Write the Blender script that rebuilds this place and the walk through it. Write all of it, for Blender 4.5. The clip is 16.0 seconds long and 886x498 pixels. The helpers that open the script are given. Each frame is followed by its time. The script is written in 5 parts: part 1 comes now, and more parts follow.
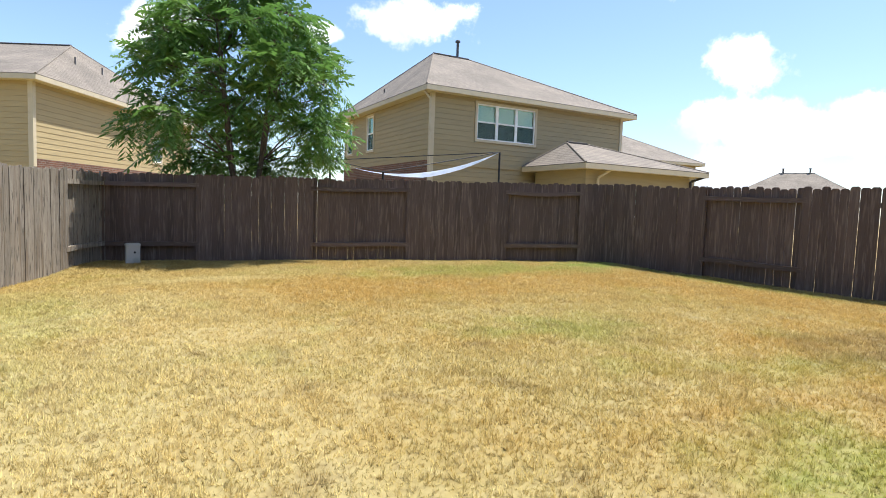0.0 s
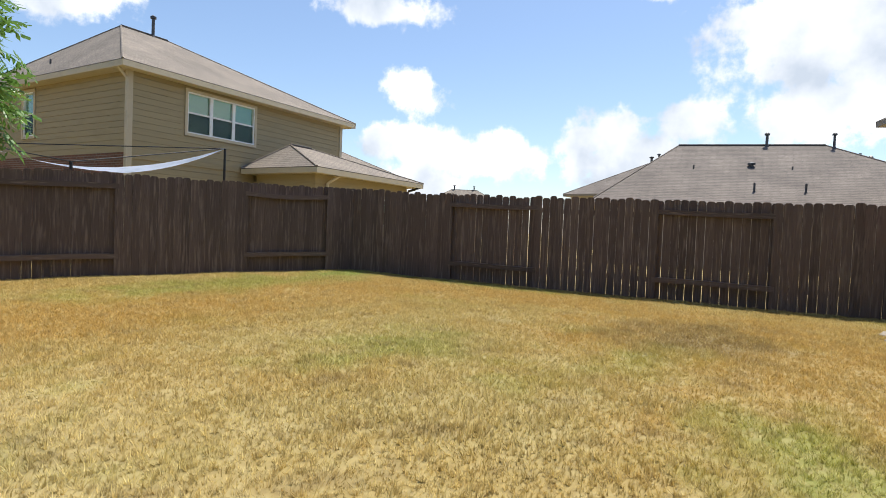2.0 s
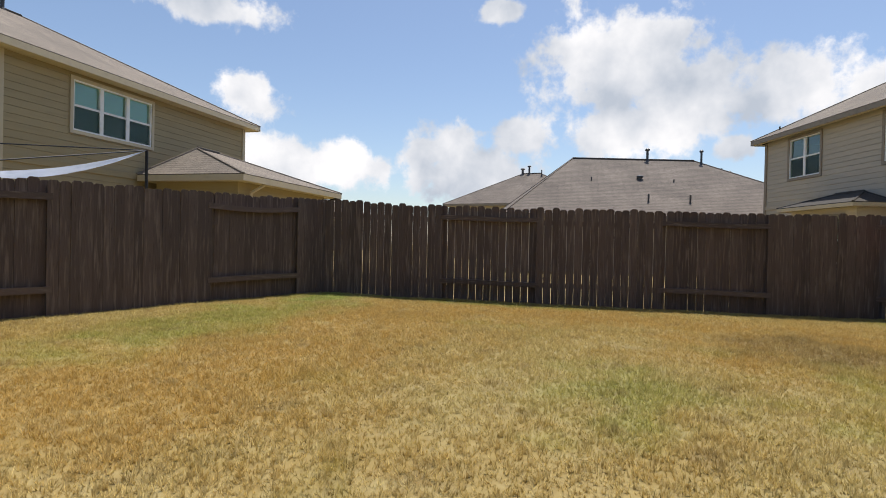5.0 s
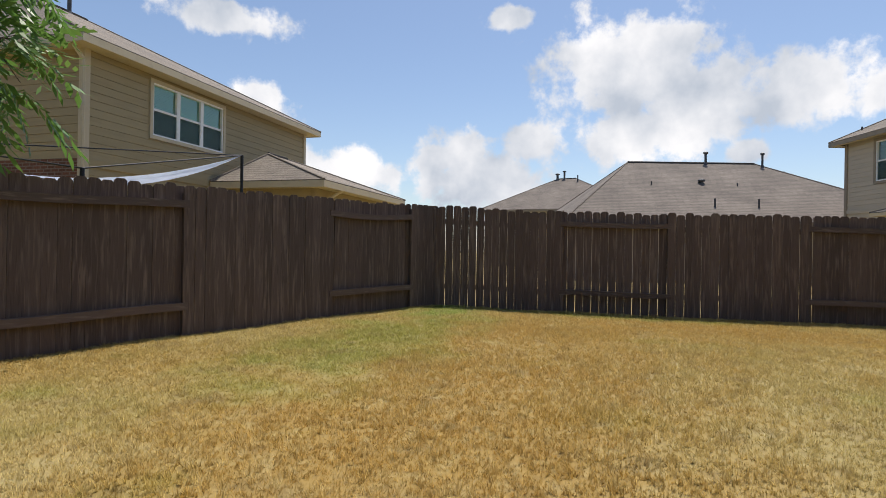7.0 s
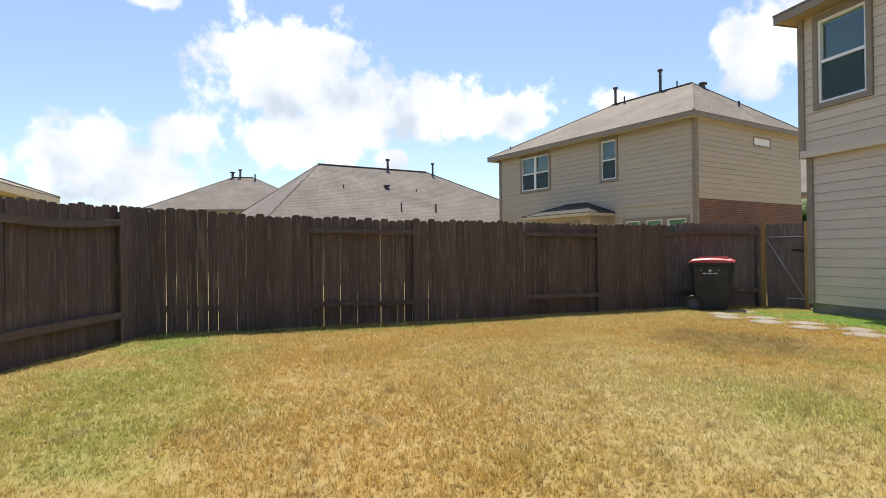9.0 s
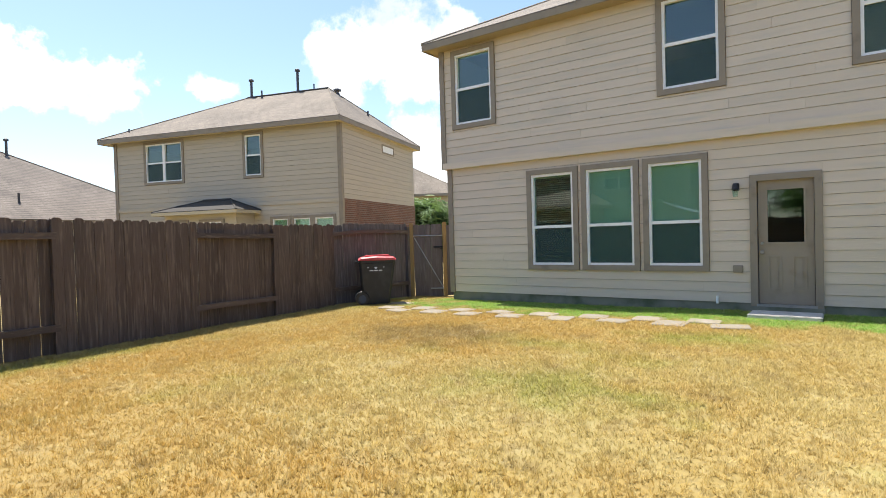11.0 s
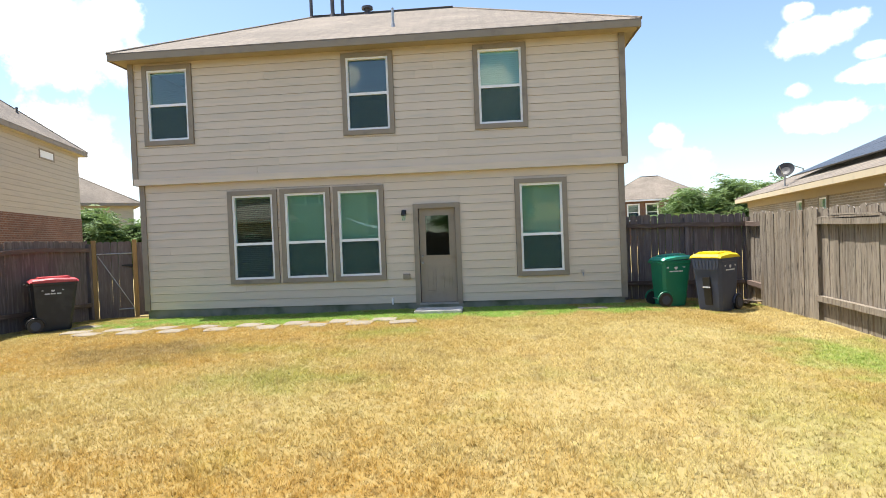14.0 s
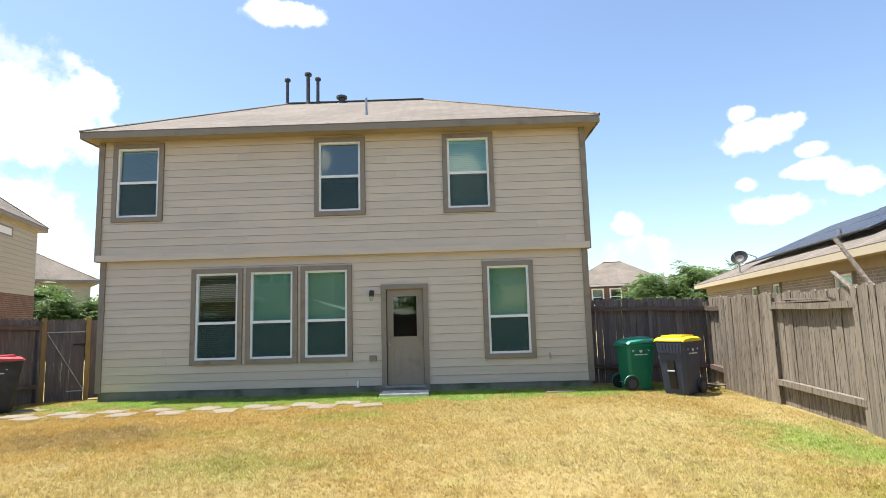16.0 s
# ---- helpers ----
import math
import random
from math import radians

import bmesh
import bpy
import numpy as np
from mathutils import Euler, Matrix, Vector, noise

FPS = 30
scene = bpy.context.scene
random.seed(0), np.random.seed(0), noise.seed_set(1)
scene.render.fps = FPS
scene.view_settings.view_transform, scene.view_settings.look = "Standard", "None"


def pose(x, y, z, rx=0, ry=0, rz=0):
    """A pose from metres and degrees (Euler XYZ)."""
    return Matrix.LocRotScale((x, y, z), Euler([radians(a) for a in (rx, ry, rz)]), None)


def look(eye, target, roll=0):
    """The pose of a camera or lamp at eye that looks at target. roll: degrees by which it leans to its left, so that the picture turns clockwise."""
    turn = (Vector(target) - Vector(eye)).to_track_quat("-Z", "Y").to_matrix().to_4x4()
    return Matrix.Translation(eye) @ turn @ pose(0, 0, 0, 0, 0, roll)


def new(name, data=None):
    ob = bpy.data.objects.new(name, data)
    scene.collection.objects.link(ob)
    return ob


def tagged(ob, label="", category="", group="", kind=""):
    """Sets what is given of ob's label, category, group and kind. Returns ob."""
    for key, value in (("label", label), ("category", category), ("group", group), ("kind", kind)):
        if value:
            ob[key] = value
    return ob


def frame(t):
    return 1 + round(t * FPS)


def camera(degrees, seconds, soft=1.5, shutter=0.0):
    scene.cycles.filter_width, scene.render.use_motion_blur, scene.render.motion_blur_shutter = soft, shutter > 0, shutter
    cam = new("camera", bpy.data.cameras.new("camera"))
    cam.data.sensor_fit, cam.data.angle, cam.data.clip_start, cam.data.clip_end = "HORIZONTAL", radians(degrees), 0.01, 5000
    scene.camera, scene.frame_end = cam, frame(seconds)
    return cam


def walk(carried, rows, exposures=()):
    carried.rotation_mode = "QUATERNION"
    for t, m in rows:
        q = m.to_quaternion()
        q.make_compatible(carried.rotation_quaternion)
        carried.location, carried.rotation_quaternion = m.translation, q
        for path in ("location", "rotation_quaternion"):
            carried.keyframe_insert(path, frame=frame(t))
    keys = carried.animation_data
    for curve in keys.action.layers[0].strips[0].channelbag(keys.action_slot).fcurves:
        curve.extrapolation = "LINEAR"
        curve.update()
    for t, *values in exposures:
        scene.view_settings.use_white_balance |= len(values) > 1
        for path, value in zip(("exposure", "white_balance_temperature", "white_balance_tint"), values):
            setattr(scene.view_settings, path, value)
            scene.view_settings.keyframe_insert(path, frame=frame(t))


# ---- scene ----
cam = camera(76.5, 16.0, soft=0.9)
PATH = [
    (0, (-0.225, 1.418, 1.202), (0.659, 3.206, 1.055), 2.0),
    (0.5, (-0.268, 1.799, 1.159), (0.785, 3.495, 1.027), 2.0),
    (1, (-0.354, 2.195, 1.125), (0.926, 3.727, 1.013), 2.1),
    (1.5, (-0.421, 2.602, 1.109), (1.079, 3.922, 1.015), 2.2),
    (2, (-0.491, 3.003, 1.043), (1.188, 4.088, 0.974), 2.4),
    (2.5, (-0.582, 3.558, 1.034), (1.2, 4.464, 0.972), 2.0),
    (3, (-0.76, 3.818, 1.046), (1.093, 4.569, 0.987), 1.9),
    (3.2, (-0.794, 3.994, 1.054), (1.087, 4.67, 1.0), 1.8),
    (5.3, (-0.874, 6.434, 1.059), (1.036, 7.028, 1.041), 1.3),
    (5.5, (-0.893, 6.675, 1.068), (1.011, 7.285, 1.053), 1.3),
    (6, (-0.883, 7.198, 1.05), (1.012, 7.836, 1.042), 1.3),
    (6.5, (-0.87, 7.696, 1.06), (1.022, 8.344, 1.057), 1.1),
    (7, (-0.753, 8.17, 1.065), (1.145, 8.801, 1.069), 1.0),
    (7.5, (-0.613, 8.621, 1.101), (1.304, 9.192, 1.107), 0.9),
    (8, (-0.437, 8.993, 1.133), (1.538, 9.311, 1.142), 0.5),
    (8.5, (-0.193, 9.311, 1.166), (1.804, 9.203, 1.178), -0.1),
    (9, (0.103, 9.608, 1.204), (2.034, 9.089, 1.212), -0.7),
    (9.2, (0.213, 9.737, 1.21), (2.096, 9.063, 1.217), -0.9),
    (11.3, (1.317, 10.691, 1.395), (2.264, 8.93, 1.346), -1.8),
    (11.5, (1.326, 10.833, 1.399), (2.094, 8.987, 1.347), -1.9),
    (12, (1.181, 11.072, 1.421), (1.686, 9.138, 1.361), -2.1),
    (12.5, (1.128, 11.357, 1.395), (1.489, 9.391, 1.341), -2.1),
    (13, (1.125, 11.656, 1.469), (1.362, 9.671, 1.405), -2.2),
    (13.5, (1.107, 11.848, 1.485), (1.294, 9.858, 1.423), -2.2),
    (14, (1.066, 11.961, 1.52), (1.224, 9.968, 1.477), -2.2),
    (14.5, (1.023, 11.98, 1.521), (1.146, 9.986, 1.595), -2.2),
    (15, (0.998, 11.989, 1.522), (1.078, 9.998, 1.694), -2.0),
    (15.5, (1.02, 12.006, 1.498), (1.069, 10.02, 1.729), -1.9),
    (16, (1.075, 12.018, 1.486), (1.108, 10.034, 1.732), -1.6),
]
EXPOSURES = [(0.0, 1.06, 6100, 10), (1.5, 0.9, 6250, 10), (2.5, 0.52, 6450, 11), (3.2, 0.4, 6500, 12), (5.3, 0.33, 6500, 12), (7.5, 0.33, 6500, 12), (8.3, 0.45, 6500, 11), (9.0, 0.75, 6500, 10), (9.2, 0.8, 6500, 10), (11.3, 1.2, 6500, 10), (12.5, 1.28, 6500, 10), (14.0, 1.25, 6500, 10), (16.0, 1.15, 6450, 10)]
walk(cam, [(t, look(eye, target, roll)) for t, eye, target, roll in PATH], EXPOSURES)
# ---- light and sky ----
SUN_EL, SUN_AZ = radians(71), radians(-10)          # azimuth from +x towards +y
sun = new("sun", bpy.data.lights.new("sun", "SUN"))
sun.data.energy, sun.data.angle, sun.data.color = 4.2, radians(0.55), (1.0, 0.95, 0.86)
to_sun = Vector((math.cos(SUN_EL) * math.cos(SUN_AZ), math.cos(SUN_EL) * math.sin(SUN_AZ), math.sin(SUN_EL)))
sun.matrix_world = look((0, 0, 40), Vector((0, 0, 40)) - to_sun)

# clouds: azimuth from +y towards +x, elevation, half width, half height (degrees)
CLOUDS = [
    (0, 14.3, 4.4, 2.7), (22, 17.8, 6.4, 2.2), (14, 16.2, 1.8, 1.0), (53.5, 13.6, 3.0, 2.5), (51, 8.8, 3.4, 2.1), (56, 8, 4.9, 2.4), (62, 7.4, 5.4, 2.6), (53, 4.3, 6, 2.3), (50.5, 20.8, 6.0, 1.5),
    (72, 9.6, 4.4, 2.5), (75, 7.1, 7, 2.9), (81, 10.8, 3.5, 2.2), (90, 17.8, 8.4, 5.2), (96, 13.8, 5.5, 4.2), (90, 11, 6.5, 2.8), (77.5, 22.4, 2.7, 1.1), (104, 14.6, 5.6, 3.6), (112, 13.6, 5.2, 2.6),
    (100, 9.2, 2, 1.3), (122, 14.1, 2, 1.3), (134, 17.4, 3.5, 4.4), (141, 18.2, 6.8, 4.8), (145, 19.5, 3.4, 2.3), (142, 10.5, 4, 2.4), (144, 6.5, 3, 3.2), (163, 29.3, 3.8, 1.3),
    (209, 15.2, 3.4, 1.4), (212, 16.1, 1.5, 1.0), (208, 17.5, 1.3, 0.7), (210, 8.9, 3.2, 1.3), (213, 11.7, 2.8, 0.8), (216, 10.3, 1.7, 1.1), (213, 13.6, 1.2, 0.7), (197.5, 8.6, 1.5, 1.2), (198, 5.5, 3.3, 1.8), (208, 11.2, 1.2, 0.7),
]


def make_world():
    world = bpy.data.worlds.new("sky")
    scene.world = world
    world.use_nodes = True
    nt = world.node_tree
    nd, ln = nt.nodes, nt.links
    nd.clear()
    out = nd.new("ShaderNodeOutputWorld")
    bg = nd.new("ShaderNodeBackground")
    sky = nd.new("ShaderNodeTexSky")
    sky.sky_type, sky.sun_disc = "NISHITA", False
    sky.sun_elevation, sky.sun_rotation = SUN_EL, radians(90) - SUN_AZ
    sky.air_density, sky.dust_density, sky.ozone_density = 1.0, 0.8, 1.6
    scale = nd.new("ShaderNodeVectorMath")
    scale.operation = "SCALE"
    scale.inputs["Scale"].default_value = SKY
    ln.new(sky.outputs[0], scale.inputs[0])
    co = nd.new("ShaderNodeTexCoord")
    billow = nd.new("ShaderNodeTexNoise")
    billow.inputs["Scale"].default_value, billow.inputs["Detail"].default_value = 17.0, 10.0
    billow.inputs["Roughness"].default_value = 0.60
    ln.new(co.outputs["Generated"], billow.inputs["Vector"])
    total = None
    for az, el, hw, hh in CLOUDS:
        a, e = radians(az), radians(el)
        d = Vector((math.sin(a) * math.cos(e), math.cos(a) * math.cos(e), math.sin(e)))
        right = Vector((math.cos(a), -math.sin(a), 0))
        up = right.cross(d)
        comps = []
        for axis, half in ((right, hw), (up, hh)):
            dot = nd.new("ShaderNodeVectorMath")
            dot.operation = "DOT_PRODUCT"
            dot.inputs[1].default_value = axis / math.tan(radians(half))
            ln.new(co.outputs["Generated"], dot.inputs[0])
            comps.append(dot)
        facing = nd.new("ShaderNodeVectorMath")
        facing.operation = "DOT_PRODUCT"
        facing.inputs[1].default_value = d
        ln.new(co.outputs["Generated"], facing.inputs[0])
        h = nd.new("ShaderNodeCombineXYZ")
        ln.new(comps[0].outputs["Value"], h.inputs[0])
        ln.new(comps[1].outputs["Value"], h.inputs[1])
        length = nd.new("ShaderNodeVectorMath")
        length.operation = "LENGTH"
        ln.new(h.outputs[0], length.inputs[0])
        blob = nd.new("ShaderNodeMath")
        blob.operation = "SUBTRACT"
        blob.inputs[0].default_value = 1.0
        ln.new(length.outputs["Value"], blob.inputs[1])
        front = nd.new("ShaderNodeMath")
        front.operation = "MULTIPLY_ADD"
        back = nd.new("ShaderNodeMath")
        back.operation = "GREATER_THAN"
        back.inputs[1].default_value = 0.0
        ln.new(facing.outputs["Value"], back.inputs[0])
        # behind the viewer the blob is pushed far below zero
        ln.new(back.outputs[0], front.inputs[0])
        front.inputs[1].default_value, front.inputs[2].default_value = 9.0, -9.0
        blob2 = nd.new("ShaderNodeMath")
        blob2.operation = "ADD"
        ln.new(blob.outputs[0], blob2.inputs[0])
        ln.new(front.outputs[0], blob2.inputs[1])
        if total is None:
            total = blob2
        else:
            top = nd.new("ShaderNodeMath")
            top.operation = "SMOOTH_MAX"
            top.inputs[2].default_value = 0.25
            ln.new(total.outputs[0], top.inputs[0])
            ln.new(blob2.outputs[0], top.inputs[1])
            total = top
    edge = nd.new("ShaderNodeMath")
    edge.operation = "MULTIPLY_ADD"
    ln.new(billow.outputs["Fac"], edge.inputs[0])
    edge.inputs[1].default_value = 2.2
    edge.inputs[2].default_value = -1.0
    add = nd.new("ShaderNodeMath")
    ln.new(total.outputs[0], add.inputs[0])
    ln.new(edge.outputs[0], add.inputs[1])
    mask = nd.new("ShaderNodeMapRange")
    mask.interpolation_type = "SMOOTHSTEP"
    mask.inputs["From Min"].default_value, mask.inputs["From Max"].default_value = 0.0, 0.45
    ln.new(add.outputs[0], mask.inputs["Value"])
    # inner shading of the cloud
    shade = nd.new("ShaderNodeTexNoise")
    shade.inputs["Scale"].default_value, shade.inputs["Detail"].default_value = 8.0, 8.0
    shift = nd.new("ShaderNodeVectorMath")
    shift.inputs[1].default_value = (0.03, 0.0, 0.06)
    ln.new(co.outputs["Generated"], shift.inputs[0])
    ln.new(shift.outputs[0], shade.inputs["Vector"])
    ramp = nd.new("ShaderNodeValToRGB")
    ramp.color_ramp.elements[0].position, ramp.color_ramp.elements[1].position = 0.34, 0.64
    ramp.color_ramp.elements[0].color = (CLOUD * 0.52, CLOUD * 0.58, CLOUD * 0.66, 1)
    ramp.color_ramp.elements[1].color = (CLOUD, CLOUD, CLOUD, 1)
    ln.new(shade.outputs["Fac"], ramp.inputs[0])
    mix = nd.new("ShaderNodeMix")
    mix.data_type = "RGBA"
    ln.new(mask.outputs[0], mix.inputs[0])
    ln.new(scale.outputs[0], mix.inputs[6])
    ln.new(ramp.outputs[0], mix.inputs[7])
    ln.new(mix.outputs[2], bg.inputs[0])
    ln.new(bg.outputs[0], out.inputs[0])


SKY, CLOUD = 0.108, 0.80
make_world()

# ---- materials ----


def mat(name, rgb, rough=0.8, metal=0.0, spots=(), bump=0.0, bump_scale=40.0, vary=0.0, spec=0.5, stretch=(1, 1, 1), trans=0.0):
    """Principled surface: spots is a list of (rgb, noise scale, low, high) laid over the base; vary changes brightness per object."""
    m = bpy.data.materials.new(name)
    m.use_nodes = True
    nt = m.node_tree
    nd, ln = nt.nodes, nt.links
    p = nd["Principled BSDF"]
    p.inputs["Roughness"].default_value, p.inputs["Metallic"].default_value = rough, metal
    p.inputs["Specular IOR Level"].default_value = spec
    geo = nd.new("ShaderNodeTexCoord")
    mp = nd.new("ShaderNodeMapping")
    mp.inputs["Scale"].default_value = stretch
    ln.new(geo.outputs["Object"], mp.inputs[0])
    rgbn = nd.new("ShaderNodeRGB")
    rgbn.outputs[0].default_value = (*rgb, 1)
    last = rgbn.outputs[0]
    if vary:
        info = nd.new("ShaderNodeObjectInfo")
        mr = nd.new("ShaderNodeMapRange")
        mr.inputs[3].default_value, mr.inputs[4].default_value = 1 - vary, 1 + vary
        ln.new(info.outputs["Random"], mr.inputs[0])
        v = nd.new("ShaderNodeVectorMath")
        v.operation = "SCALE"
        ln.new(last, v.inputs[0])
        ln.new(mr.outputs[0], v.inputs["Scale"])
        last = v.outputs[0]
        # each piece has its own grain
        off = nd.new("ShaderNodeCombineXYZ")
        mul = nd.new("ShaderNodeMath")
        mul.operation = "MULTIPLY"
        mul.inputs[1].default_value = 37.0
        ln.new(info.outputs["Random"], mul.inputs[0])
        for k in range(3):
            ln.new(mul.outputs[0], off.inputs[k])
        ln.new(off.outputs[0], mp.inputs["Location"])
    for c, sc, lo, hi in spots:
        n = nd.new("ShaderNodeTexNoise")
        n.inputs["Scale"].default_value, n.inputs["Detail"].default_value = sc, 6.0
        ln.new(mp.outputs[0], n.inputs["Vector"])
        mr = nd.new("ShaderNodeMapRange")
        mr.interpolation_type = "SMOOTHSTEP"
        mr.inputs[1].default_value, mr.inputs[2].default_value = lo, hi
        ln.new(n.outputs["Fac"], mr.inputs[0])
        mx = nd.new("ShaderNodeMix")
        mx.data_type = "RGBA"
        mx.inputs[7].default_value = (*c, 1)
        ln.new(mr.outputs[0], mx.inputs[0])
        ln.new(last, mx.inputs[6])
        last = mx.outputs[2]
    ln.new(last, p.inputs["Base Color"])
    if bump:
        n = nd.new("ShaderNodeTexNoise")
        n.inputs["Scale"].default_value, n.inputs["Detail"].default_value = bump_scale, 5.0
        ln.new(mp.outputs[0], n.inputs["Vector"])
        b = nd.new("ShaderNodeBump")
        b.inputs["Strength"].default_value, b.inputs["Distance"].default_value = bump, 0.01
        ln.new(n.outputs["Fac"], b.inputs["Height"])
        ln.new(b.outputs[0], p.inputs["Normal"])
    if trans:
        t = nd.new("ShaderNodeBsdfTranslucent")
        ln.new(last, t.inputs[0])
        ms = nd.new("ShaderNodeMixShader")
        ms.inputs[0].default_value = trans
        ln.new(p.outputs[0], ms.inputs[1])
        ln.new(t.outputs[0], ms.inputs[2])
        ln.new(ms.outputs[0], nd["Material Output"].inputs[0])
    return m


def glass_mat(name, tint=(0.74, 0.90, 0.82)):
    m = bpy.data.materials.new(name)
    m.use_nodes = True
    nt = m.node_tree
    nd, ln = nt.nodes, nt.links
    nd.remove(nd["Principled BSDF"])
    tr = nd.new("ShaderNodeBsdfTransparent")
    tr.inputs[0].default_value = (*tint, 1)
    gl = nd.new("ShaderNodeBsdfGlossy")
    gl.inputs["Roughness"].default_value = 0.02
    lw = nd.new("ShaderNodeLayerWeight")
    steep = nd.new("ShaderNodeMath")
    steep.operation = "POWER"
    ln.new(lw.outputs["Facing"], steep.inputs[0])
    steep.inputs[1].default_value = 4.0
    fr = nd.new("ShaderNodeMath")
    fr.operation = "MULTIPLY_ADD"
    ln.new(steep.outputs[0], fr.inputs[0])
    fr.inputs[1].default_value, fr.inputs[2].default_value = 0.7, 0.10
    ms = nd.new("ShaderNodeMixShader")
    ln.new(fr.outputs[0], ms.inputs[0])
    ln.new(tr.outputs[0], ms.inputs[1])
    ln.new(gl.outputs[0], ms.inputs[2])
    ln.new(ms.outputs[0], nd["Material Output"].inputs[0])
    return m


def screen_mat(name):
    m = bpy.data.materials.new(name)
    m.use_nodes = True
    nt = m.node_tree
    nd, ln = nt.nodes, nt.links
    p = nd["Principled BSDF"]
    p.inputs["Base Color"].default_value = (0.03, 0.065, 0.058, 1)
    p.inputs["Roughness"].default_value = 0.6
    tr = nd.new("ShaderNodeBsdfTransparent")
    ms = nd.new("ShaderNodeMixShader")
    ms.inputs[0].default_value = 0.45
    ln.new(p.outputs[0], ms.inputs[2])
    ln.new(tr.outputs[0], ms.inputs[1])
    ln.new(ms.outputs[0], nd["Material Output"].inputs[0])
    return m


def pattern_mat(name, a, b, mortar, bw, bh, gap, rough=0.9, bump=0.4, axes="xz", grain=30.0, stain=None):
    """Courses of bricks or shingles at real size, on the object's own axes."""
    m = bpy.data.materials.new(name)
    m.use_nodes = True
    nt = m.node_tree
    nd, ln = nt.nodes, nt.links
    p = nd["Principled BSDF"]
    p.inputs["Roughness"].default_value = rough
    co = nd.new("ShaderNodeTexCoord")
    sep = nd.new("ShaderNodeSeparateXYZ")
    ln.new(co.outputs["Object"], sep.inputs[0])
    cmb = nd.new("ShaderNodeCombineXYZ")
    if axes == "sum":
        s = nd.new("ShaderNodeMath")
        ln.new(sep.outputs[0], s.inputs[0])
        ln.new(sep.outputs[1], s.inputs[1])
        ln.new(s.outputs[0], cmb.inputs[0])
    else:
        ln.new(sep.outputs["xyz".index(axes[0])], cmb.inputs[0])
    ln.new(sep.outputs[2], cmb.inputs[1])
    br = nd.new("ShaderNodeTexBrick")
    br.inputs["Color1"].default_value, br.inputs["Color2"].default_value, br.inputs["Mortar"].default_value = (*a, 1), (*b, 1), (*mortar, 1)
    br.inputs["Scale"].default_value, br.inputs["Mortar Size"].default_value = 1.0, gap
    br.inputs["Brick Width"].default_value, br.inputs["Row Height"].default_value = bw, bh
    ln.new(cmb.outputs[0], br.inputs[0])
    n = nd.new("ShaderNodeTexNoise")
    n.inputs["Scale"].default_value, n.inputs["Detail"].default_value = grain, 6.0
    ln.new(co.outputs["Object"], n.inputs["Vector"])
    n2 = nd.new("ShaderNodeTexNoise")
    n2.inputs["Scale"].default_value, n2.inputs["Detail"].default_value = 0.7, 5.0
    ln.new(co.outputs["Object"], n2.inputs["Vector"])
    last = br.outputs[0]
    for nz, lo, hi in ((n, 0.72, 1.25), (n2, 0.82, 1.2)):
        mr = nd.new("ShaderNodeMapRange")
        mr.inputs[1].default_value, mr.inputs[2].default_value = 0.3, 0.7
        mr.inputs[3].default_value, mr.inputs[4].default_value = lo, hi
        ln.new(nz.outputs["Fac"], mr.inputs[0])
        v = nd.new("ShaderNodeVectorMath")
        v.operation = "SCALE"
        ln.new(last, v.inputs[0])
        ln.new(mr.outputs[0], v.inputs["Scale"])
        last = v.outputs[0]
    ln.new(last, p.inputs["Base Color"])
    bp = nd.new("ShaderNodeBump")
    bp.inputs["Strength"].default_value, bp.inputs["Distance"].default_value = bump, 0.012
    inv = nd.new("ShaderNodeMath")
    inv.operation = "SUBTRACT"
    inv.inputs[0].default_value = 1.0
    ln.new(br.outputs["Fac"], inv.inputs[1])
    ln.new(inv.outputs[0], bp.inputs["Height"])
    ln.new(bp.outputs[0], p.inputs["Normal"])
    return m


